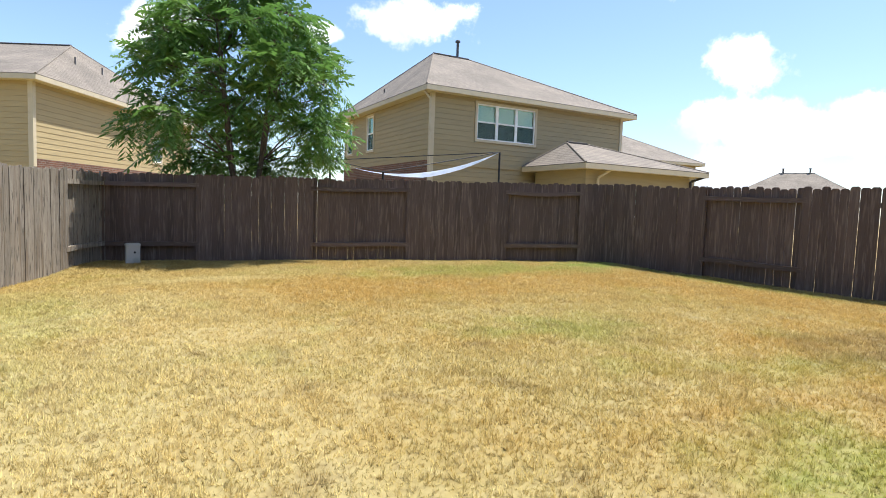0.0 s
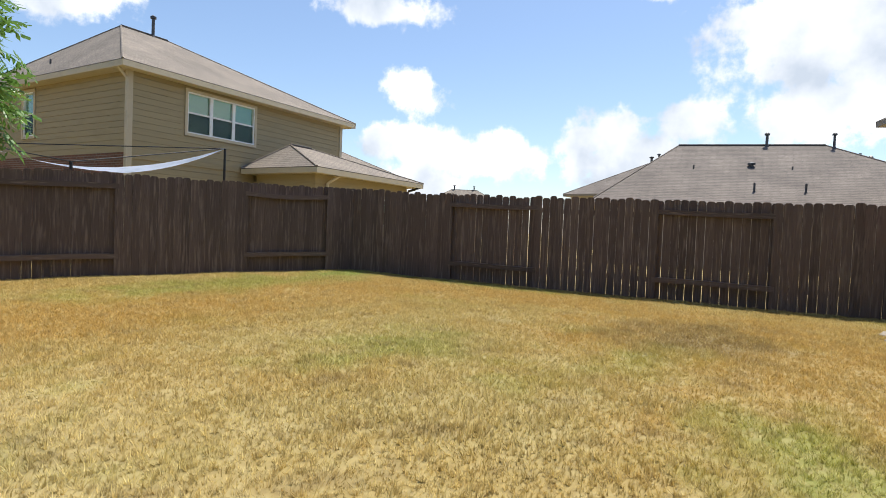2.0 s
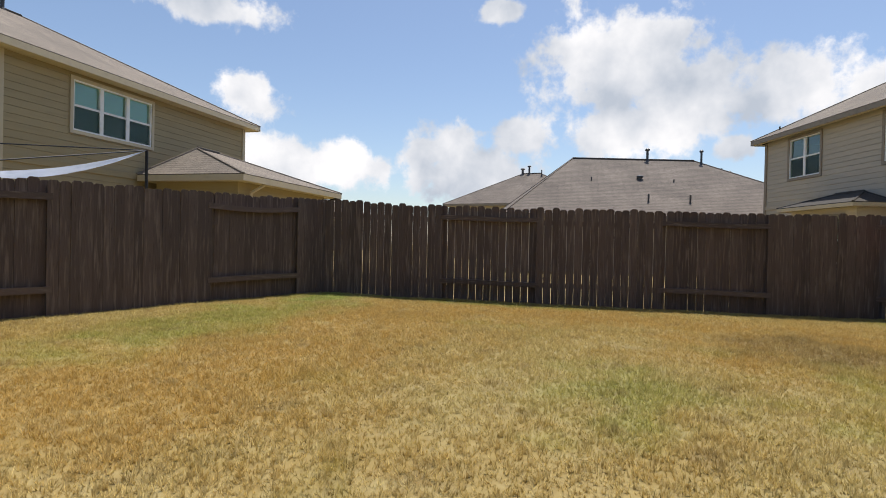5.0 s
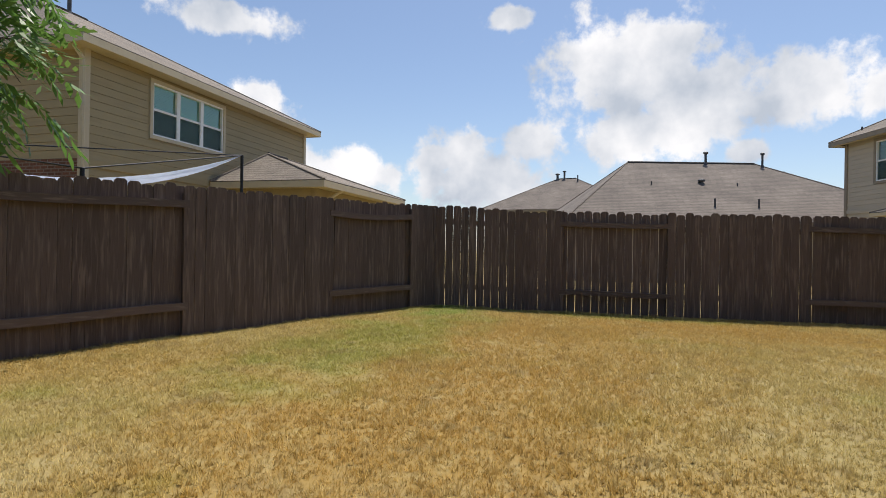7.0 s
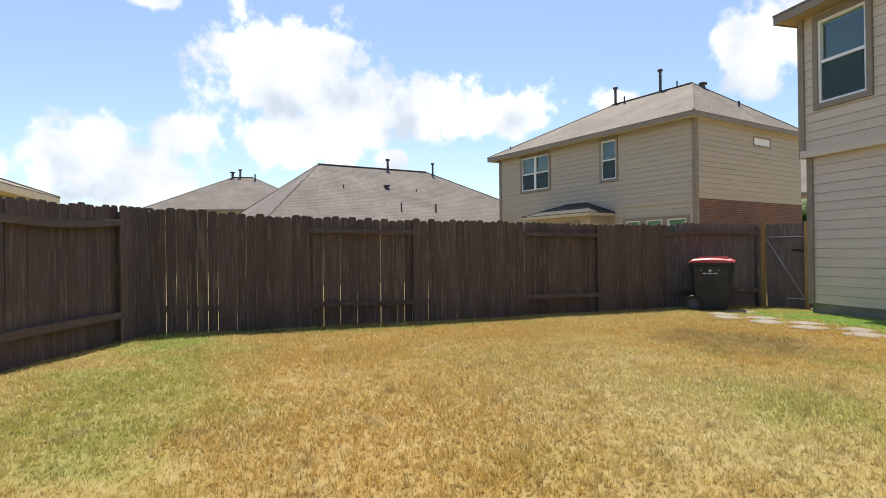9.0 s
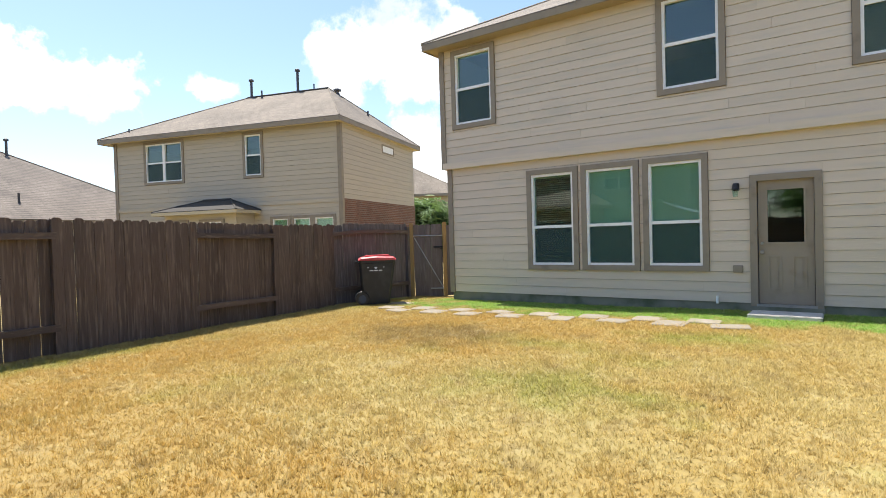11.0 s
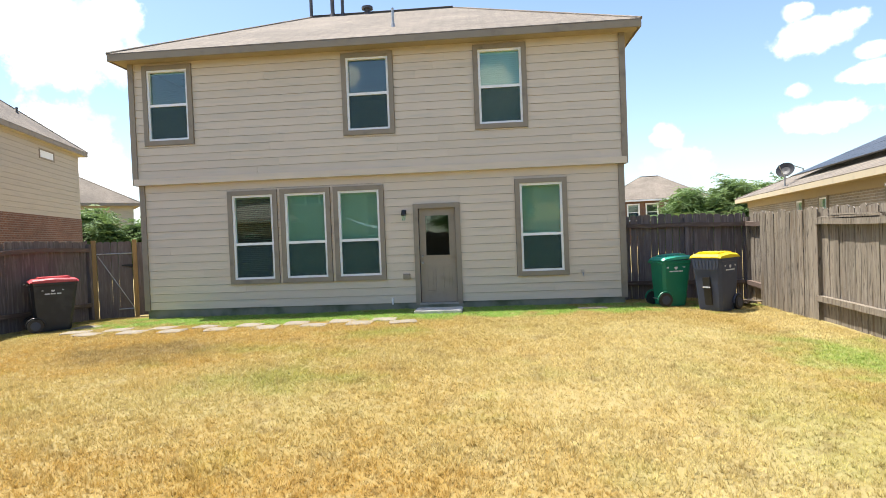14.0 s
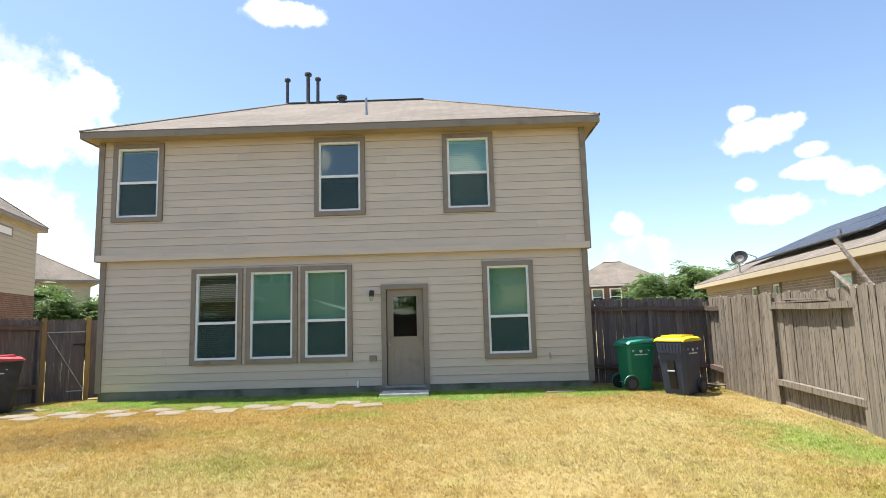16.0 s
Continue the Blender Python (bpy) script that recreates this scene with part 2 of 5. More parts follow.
def lawn_mat(name, dark=1.0, blades=False):
    """Drought-worn grass: straw, ochre and green patches at the size of the yard, finer mottling inside."""
    m = bpy.data.materials.new(name)
    m.use_nodes = True
    nt = m.node_tree
    nd, ln = nt.nodes, nt.links
    p = nd["Principled BSDF"]
    p.inputs["Roughness"].default_value = 0.75
    p.inputs["Specular IOR Level"].default_value = 0.25
    co = nd.new("ShaderNodeTexCoord")

    def field(scale, detail, lo, hi, shift=0.0):
        mp = nd.new("ShaderNodeMapping")
        mp.inputs["Location"].default_value = (shift, shift * 0.7, 0)
        mp.inputs["Scale"].default_value = (1, 1, 0)
        ln.new(co.outputs["Object"], mp.inputs[0])
        n = nd.new("ShaderNodeTexNoise")
        n.inputs["Scale"].default_value, n.inputs["Detail"].default_value = scale, detail
        ln.new(mp.outputs[0], n.inputs["Vector"])
        mr = nd.new("ShaderNodeMapRange")
        mr.interpolation_type = "SMOOTHSTEP"
        mr.inputs[1].default_value, mr.inputs[2].default_value = lo, hi
        ln.new(n.outputs["Fac"], mr.inputs[0])
        return mr.outputs[0]

    def spot(x, y, r0, r1, sx=1.0, sy=1.0):
        """1 inside an oval patch of the yard, 0 outside, with a ragged edge."""
        mp = nd.new("ShaderNodeMapping")
        mp.vector_type = "POINT"
        mp.inputs["Location"].default_value = (-x / sx, -y / sy, 0)
        mp.inputs["Scale"].default_value = (1 / sx, 1 / sy, 0)
        ln.new(co.outputs["Object"], mp.inputs[0])
        le = nd.new("ShaderNodeVectorMath")
        le.operation = "LENGTH"
        ln.new(mp.outputs[0], le.inputs[0])
        rag = nd.new("ShaderNodeMath")
        rag.operation = "MULTIPLY_ADD"
        ln.new(field(1.7, 4, 0.2, 0.8, x + y), rag.inputs[0])
        rag.inputs[1].default_value = 0.9
        ln.new(le.outputs["Value"], rag.inputs[2])
        mr = nd.new("ShaderNodeMapRange")
        mr.interpolation_type = "SMOOTHSTEP"
        mr.inputs[1].default_value, mr.inputs[2].default_value = r1 + 0.45, r0 + 0.45
        ln.new(rag.outputs[0], mr.inputs[0])
        return mr.outputs[0]

    def over(base, fac, c, amount=1.0):
        mx = nd.new("ShaderNodeMix")
        mx.data_type = "RGBA"
        mx.inputs[7].default_value = (*[v * dark for v in c], 1)
        if amount < 1:
            k = nd.new("ShaderNodeMath")
            k.operation = "MULTIPLY"
            k.inputs[1].default_value = amount
            ln.new(fac, k.inputs[0])
            fac = k.outputs[0]
        ln.new(fac, mx.inputs[0])
        ln.new(base, mx.inputs[6])
        return mx.outputs[2]

    straw = nd.new("ShaderNodeRGB")
    straw.outputs[0].default_value = (*[v * dark for v in STRAW], 1)
    last = straw.outputs[0]
    last = over(last, field(0.35, 4, 0.42, 0.62, 3.1), OCHRE, 0.42)
    last = over(last, field(0.9, 5, 0.55, 0.72, 9.7), GREEN, 0.55)
    for x, y, r0, r1, sx, sy, c, k in PATCHES:
        last = over(last, spot(x, y, r0, r1, sx, sy), c, k)
    last = over(last, field(0.6, 5, 0.5, 0.68, 12.9), RUST, 0.2)
    last = over(last, field(2.6, 6, 0.55, 0.70, 5.3), BROWN, 0.5)
    last = over(last, field(9.0, 5, 0.5, 0.64, 1.3), PALE, 0.28)
    last = over(last, field(19.0, 4, 0.5, 0.64, 4.4), BROWN, 0.32)
    last = over(last, field(3.1, 6, 0.54, 0.70, 8.2), PALE, 0.28)
    if blades:
        geo = nd.new("ShaderNodeNewGeometry")
        mr = nd.new("ShaderNodeMapRange")
        mr.inputs[3].default_value, mr.inputs[4].default_value = 0.68, 1.32
        ln.new(geo.outputs["Random Per Island"], mr.inputs[0])
        v = nd.new("ShaderNodeVectorMath")
        v.operation = "SCALE"
        ln.new(last, v.inputs[0])
        ln.new(mr.outputs[0], v.inputs["Scale"])
        last = v.outputs[0]
        # some tufts are bleached through
        dead = nd.new("ShaderNodeMapRange")
        dead.inputs[1].default_value, dead.inputs[2].default_value = 0.80, 0.97
        ln.new(geo.outputs["Random Per Island"], dead.inputs[0])
        last = over(last, dead.outputs[0], PALE, 0.5)
        t = nd.new("ShaderNodeBsdfTranslucent")
        ln.new(last, t.inputs[0])
        ms = nd.new("ShaderNodeMixShader")
        ms.inputs[0].default_value = 0.35
        ln.new(p.outputs[0], ms.inputs[1])
        ln.new(t.outputs[0], ms.inputs[2])
        ln.new(ms.outputs[0], nd["Material Output"].inputs[0])
    ln.new(last, p.inputs["Base Color"])
    return m


STRAW, OCHRE, GREEN, BROWN, PALE = (0.345, 0.272, 0.100), (0.340, 0.216, 0.052), (0.235, 0.24, 0.05), (0.20, 0.14, 0.055), (0.46, 0.39, 0.19)
LUSH, RUST, WEED, LIME = (0.195, 0.24, 0.042), (0.345, 0.208, 0.045), (0.19, 0.135, 0.05), (0.17, 0.30, 0.05)
# x, y, inner radius, outer radius, stretch along x and y, colour, strength
PATCHES = [
    (2.4, 9.3, 0.3, 1.7, 2.2, 1.5, RUST, 0.65),
    (5.4, 9.0, 0.2, 1.7, 2.4, 1.4, RUST, 0.55),
    (8.2, 6.5, 0.3, 1.4, 1.2, 3.0, RUST, 0.6),
    (6.0, 3.4, 0.4, 1.7, 2.4, 1.8, RUST, 0.6),
    (6.2, 4.0, 0.3, 1.4, 1.4, 0.9, WEED, 0.8),
    (3.4, 0.6, 0.75, 1.2, 6.4, 0.95, LIME, 0.95),
    (2.8, 3.0, 0.1, 1.2, 0.9, 0.7, LUSH, 0.75),
    (3.5, 5.9, 0.1, 1.2, 1.1, 0.8, LUSH, 0.5),
    (4.4, 4.1, 0.1, 1.2, 1.0, 0.6, LUSH, 0.4),
    (-1.6, 7.6, 0.3, 1.2, 0.9, 2.4, LUSH, 0.35),
    (-3.2, 5.2, 0.3, 1.2, 0.8, 1.6, LIME, 0.7),
    (8.3, 11.1, 0.2, 1.2, 1.1, 0.7, LIME, 0.6),
    (5.2, 11.0, 0.2, 1.3, 2.8, 1.1, LUSH, 0.6),
    (9.2, 8.5, 0.2, 1.1, 0.4, 3.0, LUSH, 0.5),
    (0.4, 10.9, 0.2, 1.2, 1.5, 0.5, PALE, 0.7),
    (-0.4, 6.2, 0.4, 1.5, 1.7, 3.2, PALE, 0.4),
    (-3.7, 2.6, 0.3, 1.1, 0.6, 2.4, PALE, 0.75),
    (-1.6, 3.4, 0.2, 1.2, 1.4, 1.1, PALE, 0.55),
    (-2.7, 9.0, 0.3, 1.2, 0.7, 2.8, LUSH, 0.5),
]
M_LAWN = lawn_mat("lawn_soil", 0.8)
M_BLADE = lawn_mat("grass_blade", 1.40, True)
M_WOOD = mat("fence_wood", (0.108, 0.074, 0.058), 0.85, spots=[((0.20, 0.145, 0.11), 3.0, 0.47, 0.75), ((0.055, 0.038, 0.03), 7.0, 0.55, 0.8)], bump=0.6, bump_scale=9, vary=0.22, stretch=(9, 9, 0.7))
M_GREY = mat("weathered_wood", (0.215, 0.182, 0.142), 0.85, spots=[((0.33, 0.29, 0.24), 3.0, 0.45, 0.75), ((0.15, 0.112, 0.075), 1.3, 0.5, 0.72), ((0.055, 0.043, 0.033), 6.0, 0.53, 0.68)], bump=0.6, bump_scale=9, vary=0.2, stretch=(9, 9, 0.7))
M_GATE = mat("gate_wood", (0.125, 0.10, 0.092), 0.85, spots=[((0.20, 0.165, 0.15), 3.0, 0.45, 0.75), ((0.075, 0.058, 0.052), 7.0, 0.55, 0.8)], bump=0.6, bump_scale=9, vary=0.22, stretch=(9, 9, 0.7))
M_POST = mat("treated_pine", (0.33, 0.21, 0.08), 0.8, spots=[((0.22, 0.14, 0.06), 4.0, 0.45, 0.75)], bump=0.3, bump_scale=9, vary=0.1, stretch=(9, 9, 0.8))
M_RAIL = mat("rail_wood", (0.112, 0.078, 0.062), 0.85, spots=[((0.18, 0.135, 0.105), 4.0, 0.5, 0.75)], bump=0.5, bump_scale=9, vary=0.2, stretch=(1.2, 1.2, 9))
M_SIDING = mat("beige_siding", (0.635, 0.545, 0.435), 0.75, spots=[((0.545, 0.49, 0.405), 2.0, 0.45, 0.8)], bump=0.25, bump_scale=14, vary=0.035, stretch=(0.6, 0.6, 6))
M_TRIM = mat("taupe_trim", (0.275, 0.23, 0.175), 0.7, spots=[((0.19, 0.155, 0.12), 5.0, 0.5, 0.8)], bump=0.15)
M_SOFFIT = mat("soffit_paint", (0.38, 0.30, 0.19), 0.8, spots=[((0.33, 0.26, 0.16), 3.0, 0.5, 0.8)])
M_FASCIA = mat("fascia_paint", (0.27, 0.225, 0.165), 0.7, spots=[((0.21, 0.17, 0.13), 3.0, 0.5, 0.8)])
M_WHITE = mat("white_vinyl", (0.86, 0.86, 0.85), 0.45, spots=[((0.7, 0.7, 0.68), 6.0, 0.5, 0.8)])
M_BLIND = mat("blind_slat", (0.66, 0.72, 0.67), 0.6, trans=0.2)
# darker copy of the blind slats: the shade inside open blinds is put into the colour
M_SLAT = mat("shaded_blind_slat", (0.34, 0.33, 0.27), 0.6, spots=[((0.28, 0.27, 0.22), 5.0, 0.45, 0.7)])
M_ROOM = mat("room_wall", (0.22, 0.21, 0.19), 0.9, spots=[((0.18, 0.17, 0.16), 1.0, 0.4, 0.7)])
M_GLASS = glass_mat("window_glass")
M_SCREEN = screen_mat("insect_screen")
M_SHINGLE = pattern_mat("shingles_tan", (0.225, 0.19, 0.15), (0.185, 0.155, 0.125), (0.115, 0.095, 0.078), 0.3, 0.075, 0.008, axes="sum", grain=22)
M_SHINGLE2 = pattern_mat("shingles_brown", (0.185, 0.155, 0.13), (0.15, 0.125, 0.105), (0.09, 0.075, 0.063), 0.3, 0.075, 0.008, axes="sum", grain=22)
M_RIDGE = mat("ridge_vent", (0.05, 0.045, 0.04), 0.9, bump=0.4)
M_BRICK = pattern_mat("red_brick", (0.19, 0.078, 0.045), (0.12, 0.052, 0.033), (0.22, 0.17, 0.14), 0.21, 0.075, 0.011, axes="sum", grain=35)
M_BRICK2 = pattern_mat("tan_brick", (0.31, 0.25, 0.195), (0.24, 0.195, 0.155), (0.40, 0.37, 0.32), 0.21, 0.075, 0.011, axes="sum", grain=35)
M_OLIVE = mat("olive_siding", (0.36, 0.29, 0.165), 0.75, spots=[((0.31, 0.25, 0.14), 2.0, 0.45, 0.8)], bump=0.25, bump_scale=14, vary=0.04, stretch=(0.6, 0.6, 6))
M_CREAM = mat("cream_trim", (0.55, 0.47, 0.33), 0.7, spots=[((0.48, 0.41, 0.29), 4.0, 0.5, 0.8)])
M_SAND = mat("sand_siding", (0.485, 0.425, 0.335), 0.75, spots=[((0.42, 0.375, 0.30), 2.0, 0.45, 0.8)], bump=0.25, bump_scale=14, vary=0.035, stretch=(0.6, 0.6, 6))
M_YELLOW = mat("ochre_siding", (0.42, 0.325, 0.17), 0.75, spots=[((0.37, 0.285, 0.15), 2.0, 0.45, 0.8)], bump=0.25, bump_scale=14, vary=0.04, stretch=(0.6, 0.6, 6))
M_PIPE = mat("vent_pipe_metal", (0.07, 0.07, 0.075), 0.5, 0.4, spots=[((0.12, 0.10, 0.09), 9.0, 0.5, 0.7)])
M_CONC = mat("concrete", (0.24, 0.205, 0.15), 0.9, spots=[((0.25, 0.22, 0.18), 5.0, 0.42, 0.7), ((0.35, 0.32, 0.27), 13.0, 0.55, 0.75)], bump=0.4, bump_scale=50, vary=0.08)
M_STEP = mat("pale_concrete", (0.52, 0.50, 0.46), 0.9, spots=[((0.42, 0.40, 0.36), 6.0, 0.45, 0.7)], bump=0.3, bump_scale=50)
M_SLAB = mat("foundation", (0.24, 0.235, 0.185), 0.9, spots=[((0.10, 0.12, 0.07), 2.0, 0.4, 0.7)], bump=0.5, bump_scale=40)
M_DOOR = mat("door_paint", (0.31, 0.26, 0.2), 0.55, spots=[((0.24, 0.2, 0.15), 4.0, 0.5, 0.8)])
M_BLACK = mat("black_plastic", (0.018, 0.018, 0.02), 0.5, spots=[((0.03, 0.03, 0.032), 5.0, 0.45, 0.7)], bump=0.1)
M_RED = mat("red_plastic", (0.50, 0.05, 0.06), 0.45, spots=[((0.56, 0.12, 0.12), 4.0, 0.5, 0.8)])
M_TEAL = mat("teal_lid_plastic", (0.03, 0.30, 0.20), 0.4, spots=[((0.05, 0.36, 0.25), 4.0, 0.5, 0.8)])
M_GREENP = mat("green_plastic", (0.006, 0.16, 0.085), 0.45, spots=[((0.012, 0.2, 0.11), 4.0, 0.5, 0.8)])
M_YELP = mat("yellow_plastic", (0.80, 0.60, 0.01), 0.45, spots=[((0.72, 0.52, 0.01), 4.0, 0.5, 0.8)])
M_CHAR = mat("charcoal_plastic", (0.04, 0.052, 0.088), 0.5, spots=[((0.06, 0.07, 0.10), 4.0, 0.5, 0.8)])
M_PRINT = mat("pale_print", (0.6, 0.62, 0.62), 0.7)
M_STEEL = mat("galvanised_steel", (0.42, 0.42, 0.41), 0.45, 0.7, spots=[((0.3, 0.3, 0.3), 12.0, 0.45, 0.7)])
M_UBOX = mat("utility_grey", (0.46, 0.46, 0.43), 0.6, spots=[((0.29, 0.3, 0.26), 5.0, 0.45, 0.75)])
M_SAIL = mat("pale_fabric", (0.62, 0.68, 0.80), 0.85, spots=[((0.5, 0.57, 0.7), 3.0, 0.45, 0.7)], trans=0.3)
M_DARKM = mat("dark_metal", (0.025, 0.025, 0.028), 0.5, 0.3)
M_SOLAR = mat("solar_panel", (0.022, 0.023, 0.028), 0.36, 0.0, spots=[((0.045, 0.05, 0.065), 2.0, 0.45, 0.7)])
M_BARK = mat("bark", (0.12, 0.09, 0.065), 0.95, spots=[((0.07, 0.05, 0.04), 9.0, 0.45, 0.7)], bump=0.8, bump_scale=25, stretch=(3, 3, 0.7))
M_LEAF = mat("leaf", (0.12, 0.235, 0.05), 0.4, spots=[((0.155, 0.26, 0.055), 1.1, 0.45, 0.7)], trans=0.42)
M_LEAF2 = mat("leaf_far", (0.16, 0.245, 0.085), 0.6, spots=[((0.19, 0.26, 0.08), 0.5, 0.45, 0.7)], trans=0.3)
M_DRY = mat("dry_debris", (0.16, 0.12, 0.09), 0.95, spots=[((0.25, 0.2, 0.15), 6.0, 0.45, 0.7)], bump=0.5)

# ---- building helpers ----


def part(name, bm, material, parent=None, label="", m=None):
    """Link a bmesh as one mesh object under a thing or a part."""
    me = bpy.data.meshes.new(name)
    bm.normal_update()
    bm.to_mesh(me)
    bm.free()
    me.materials.append(material)
    return linked(name, me, parent, label, m)


def linked(name, me, parent=None, label="", m=None):
    ob = new(name, me)
    ob.parent = parent
    if m is not None:
        ob.matrix_basis = m
    if label:
        ob["label"] = label
    return ob


def thing(name, label, category, group="", kind="", m=None):
    e = tagged(new(name), label, category, group, kind)
    e.empty_display_size = 0.2
    if m is not None:
        e.matrix_basis = m
    return e


def add_box(bm, x0, y0, z0, x1, y1, z1, bevel=0.0, m=None):
    r = bmesh.ops.create_cube(bm, size=1.0)
    vs = r["verts"]
    bmesh.ops.scale(bm, vec=(abs(x1 - x0), abs(y1 - y0), abs(z1 - z0)), verts=vs)
    bmesh.ops.translate(bm, vec=((x0 + x1) / 2, (y0 + y1) / 2, (z0 + z1) / 2), verts=vs)
    if bevel:
        es = list({e for v in vs for e in v.link_edges})
        r2 = bmesh.ops.bevel(bm, geom=es, offset=bevel, segments=2, affect="EDGES")
        vs = list({v for f in r2["faces"] for v in f.verts} | {v for v in vs if v.is_valid})
    if m is not None:
        bmesh.ops.transform(bm, matrix=m, verts=vs)
    return vs


def box(x0, y0, z0, x1, y1, z1, bevel=0.0):
    bm = bmesh.new()
    add_box(bm, x0, y0, z0, x1, y1, z1, bevel)
    return bm


def add_tube(bm, p, q, r0, r1=None, n=10):
    p, q = Vector(p), Vector(q)
    r1 = r0 if r1 is None else r1
    d = q - p
    r = bmesh.ops.create_cone(bm, cap_ends=True, segments=n, radius1=r0, radius2=r1, depth=d.length)
    bmesh.ops.transform(bm, matrix=Matrix.Translation((p + q) / 2) @ d.to_track_quat("Z", "Y").to_matrix().to_4x4(), verts=r["verts"])
    return r["verts"]


def tube(p, q, r0, r1=None, n=10):
    bm = bmesh.new()
    add_tube(bm, p, q, r0, r1, n)
    return bm


# spot heights of the nearly level lawn
LEVELS = [(9.0, 11.6, 0.05), (9.8, 9.5, -0.02), (9.95, 7.5, -0.05), (10.3, 5.4, -0.07), (10.6, 3.3, -0.10), (10.15, -0.1, -0.08), (5, 13.5, -0.03), (6.9, 12.5, 0.01), (2.7, 14.2, -0.08), (0.4, 14.3, -0.11),
          (-1.5, 14.9, -0.14), (-2.5, 12, -0.20), (-4.05, 4.9, -0.07), (-4.3, 1.5, -0.06), (-2, -0.4, 0.0), (2, 0.5, 0.0), (6, 0.5, -0.04), (3, 6, 0.02), (0, 3, 0.0), (0, 9, -0.02), (6, 8, 0.02)]
LEVEL_P = np.array(LEVELS)


def ground_zs(x, y):
    x, y = np.asarray(x, float), np.asarray(y, float)
    num, den = np.zeros_like(x), np.full_like(x, 1e-9)
    for px, py, pz in LEVEL_P:
        w = 1.0 / (((x - px) ** 2 + (y - py) ** 2) + 1.2) ** 2
        num += w * pz
        den += w
    return num / den


def ground_z(x, y):
    """The height of the lawn."""
    return float(ground_zs(x, y))


# ---- the ground ----


def make_ground():
    bm = bmesh.new()
    xs = [-900, -300, -90, -30, -10] + [-6 + 0.5 * k for k in range(37)] + [16, 30, 90, 300, 900]
    ys = [-900, -300, -90, -30, -10, -4] + [-1.5 + 0.5 * k for k in range(36)] + [18, 30, 90, 300, 900]
    grid = [[bm.verts.new((x, y, ground_z(x, y) + 0.012 * noise.noise((x * 0.8, y * 0.8, 0)))) for y in ys] for x in xs]
    for i in range(len(xs) - 1):
        for j in range(len(ys) - 1):
            bm.faces.new((grid[i][j], grid[i + 1][j], grid[i + 1][j + 1], grid[i][j + 1]))
    ob = part("ground", bm, M_LAWN)
    for f in ob.data.polygons:
        f.use_smooth = True
    tagged(ob, "dry lawn soil with straw-coloured thatch", "ground", kind="structure")


make_ground()

# ---- houses ----
# A face of a house: u runs to the right for someone who looks at it from outside, v is the height; local -y points outwards.


def face_at(x, y, deg):
    return pose(x, y, 0, 0, 0, deg)


def spans(a, b, holes):
    """The parts of a..b outside the holes."""
    out = [(a, b)]
    for h0, h1 in holes:
        out = [(s, e) for p, q in out for s, e in ((p, min(q, h0)), (max(p, h1), q)) if e - s > 0.02]
    return out


def wall_core(house, F, width, z0, z1, holes, material, thick=0.14, name="wall", depth=0.02):
    bm = bmesh.new()
    cuts = sorted({z0, z1, *[min(max(v, z0), z1) for h in holes for v in h[2:4]]})
    for a, b in zip(cuts, cuts[1:]):
        if b - a < 0.005:
            continue
        mid = (a + b) / 2
        for u0, u1 in spans(0, width, [(h[0], h[1]) for h in holes if h[2] < mid < h[3]]):
            add_box(bm, u0, depth, a, u1, depth + thick, b)
    return part(name, bm, material, house, m=F)


def siding(house, F, width, z0, z1, holes, material, step=0.17, length=3.66, seed=1):
    """Lap boards, each with its own lower lip, cut round the openings."""
    rnd = random.Random(seed)
    rows = max(1, round((z1 - z0) / step))
    step = (z1 - z0) / rows
    for r in range(rows):
        a, b = z0 + r * step, z0 + (r + 1) * step
        shift = rnd.random() * length
        blocked = [(q[0], q[1]) for q in holes if q[2] < b - 0.01 and q[3] > a + 0.01]
        bits = []
        for s, e in spans(0, width, blocked):
            cuts = [s] + [k * length - shift for k in range(int(width / length) + 3) if s + 0.3 < k * length - shift < e - 0.3] + [e]
            bits += [(p, q, a, b) for p, q in zip(cuts, cuts[1:])]
        for q in holes:
            if a + 0.012 < q[2] < b - 0.01:
                bits.append((q[0], q[1], a, q[2]))
            if a + 0.01 < q[3] < b - 0.012:
                bits.append((q[0], q[1], q[3], b))
        for p, q, lo, hi in bits:
            bm = bmesh.new()
            w = 0.0006
            lip = lambda z: -0.014 + 0.011 * (z - a) / (b - a)
            drop = -0.005 if lo == a else 0.0
            prof = ((lip(lo), lo - drop), (lip(lo + 0.02), lo + 0.02), (lip(hi), hi), (0.02, hi), (0.02, lo - drop))
            vs = [[bm.verts.new((u, y, z)) for y, z in prof] for u in (p + w, q - w)]
            for k in range(5):
                bm.faces.new((vs[0][k], vs[0][(k + 1) % 5], vs[1][(k + 1) % 5], vs[1][k]))
            bm.faces.new(vs[0][::-1])
            bm.faces.new(vs[1])
            bmesh.ops.recalc_face_normals(bm, faces=bm.faces)
            part("siding_board", bm, material, house, m=F)


def ring(bm, u0, u1, v0, v1, w, y0, y1):
    """A rectangular frame of width w inside u0..u1, v0..v1."""
    add_box(bm, u0, y0, v0, u0 + w, y1, v1)
    add_box(bm, u1 - w, y0, v0, u1, y1, v1)
    add_box(bm, u0 + w, y0, v0, u1 - w, y1, v0 + w)
    add_box(bm, u0 + w, y0, v1 - w, u1 - w, y1, v1)


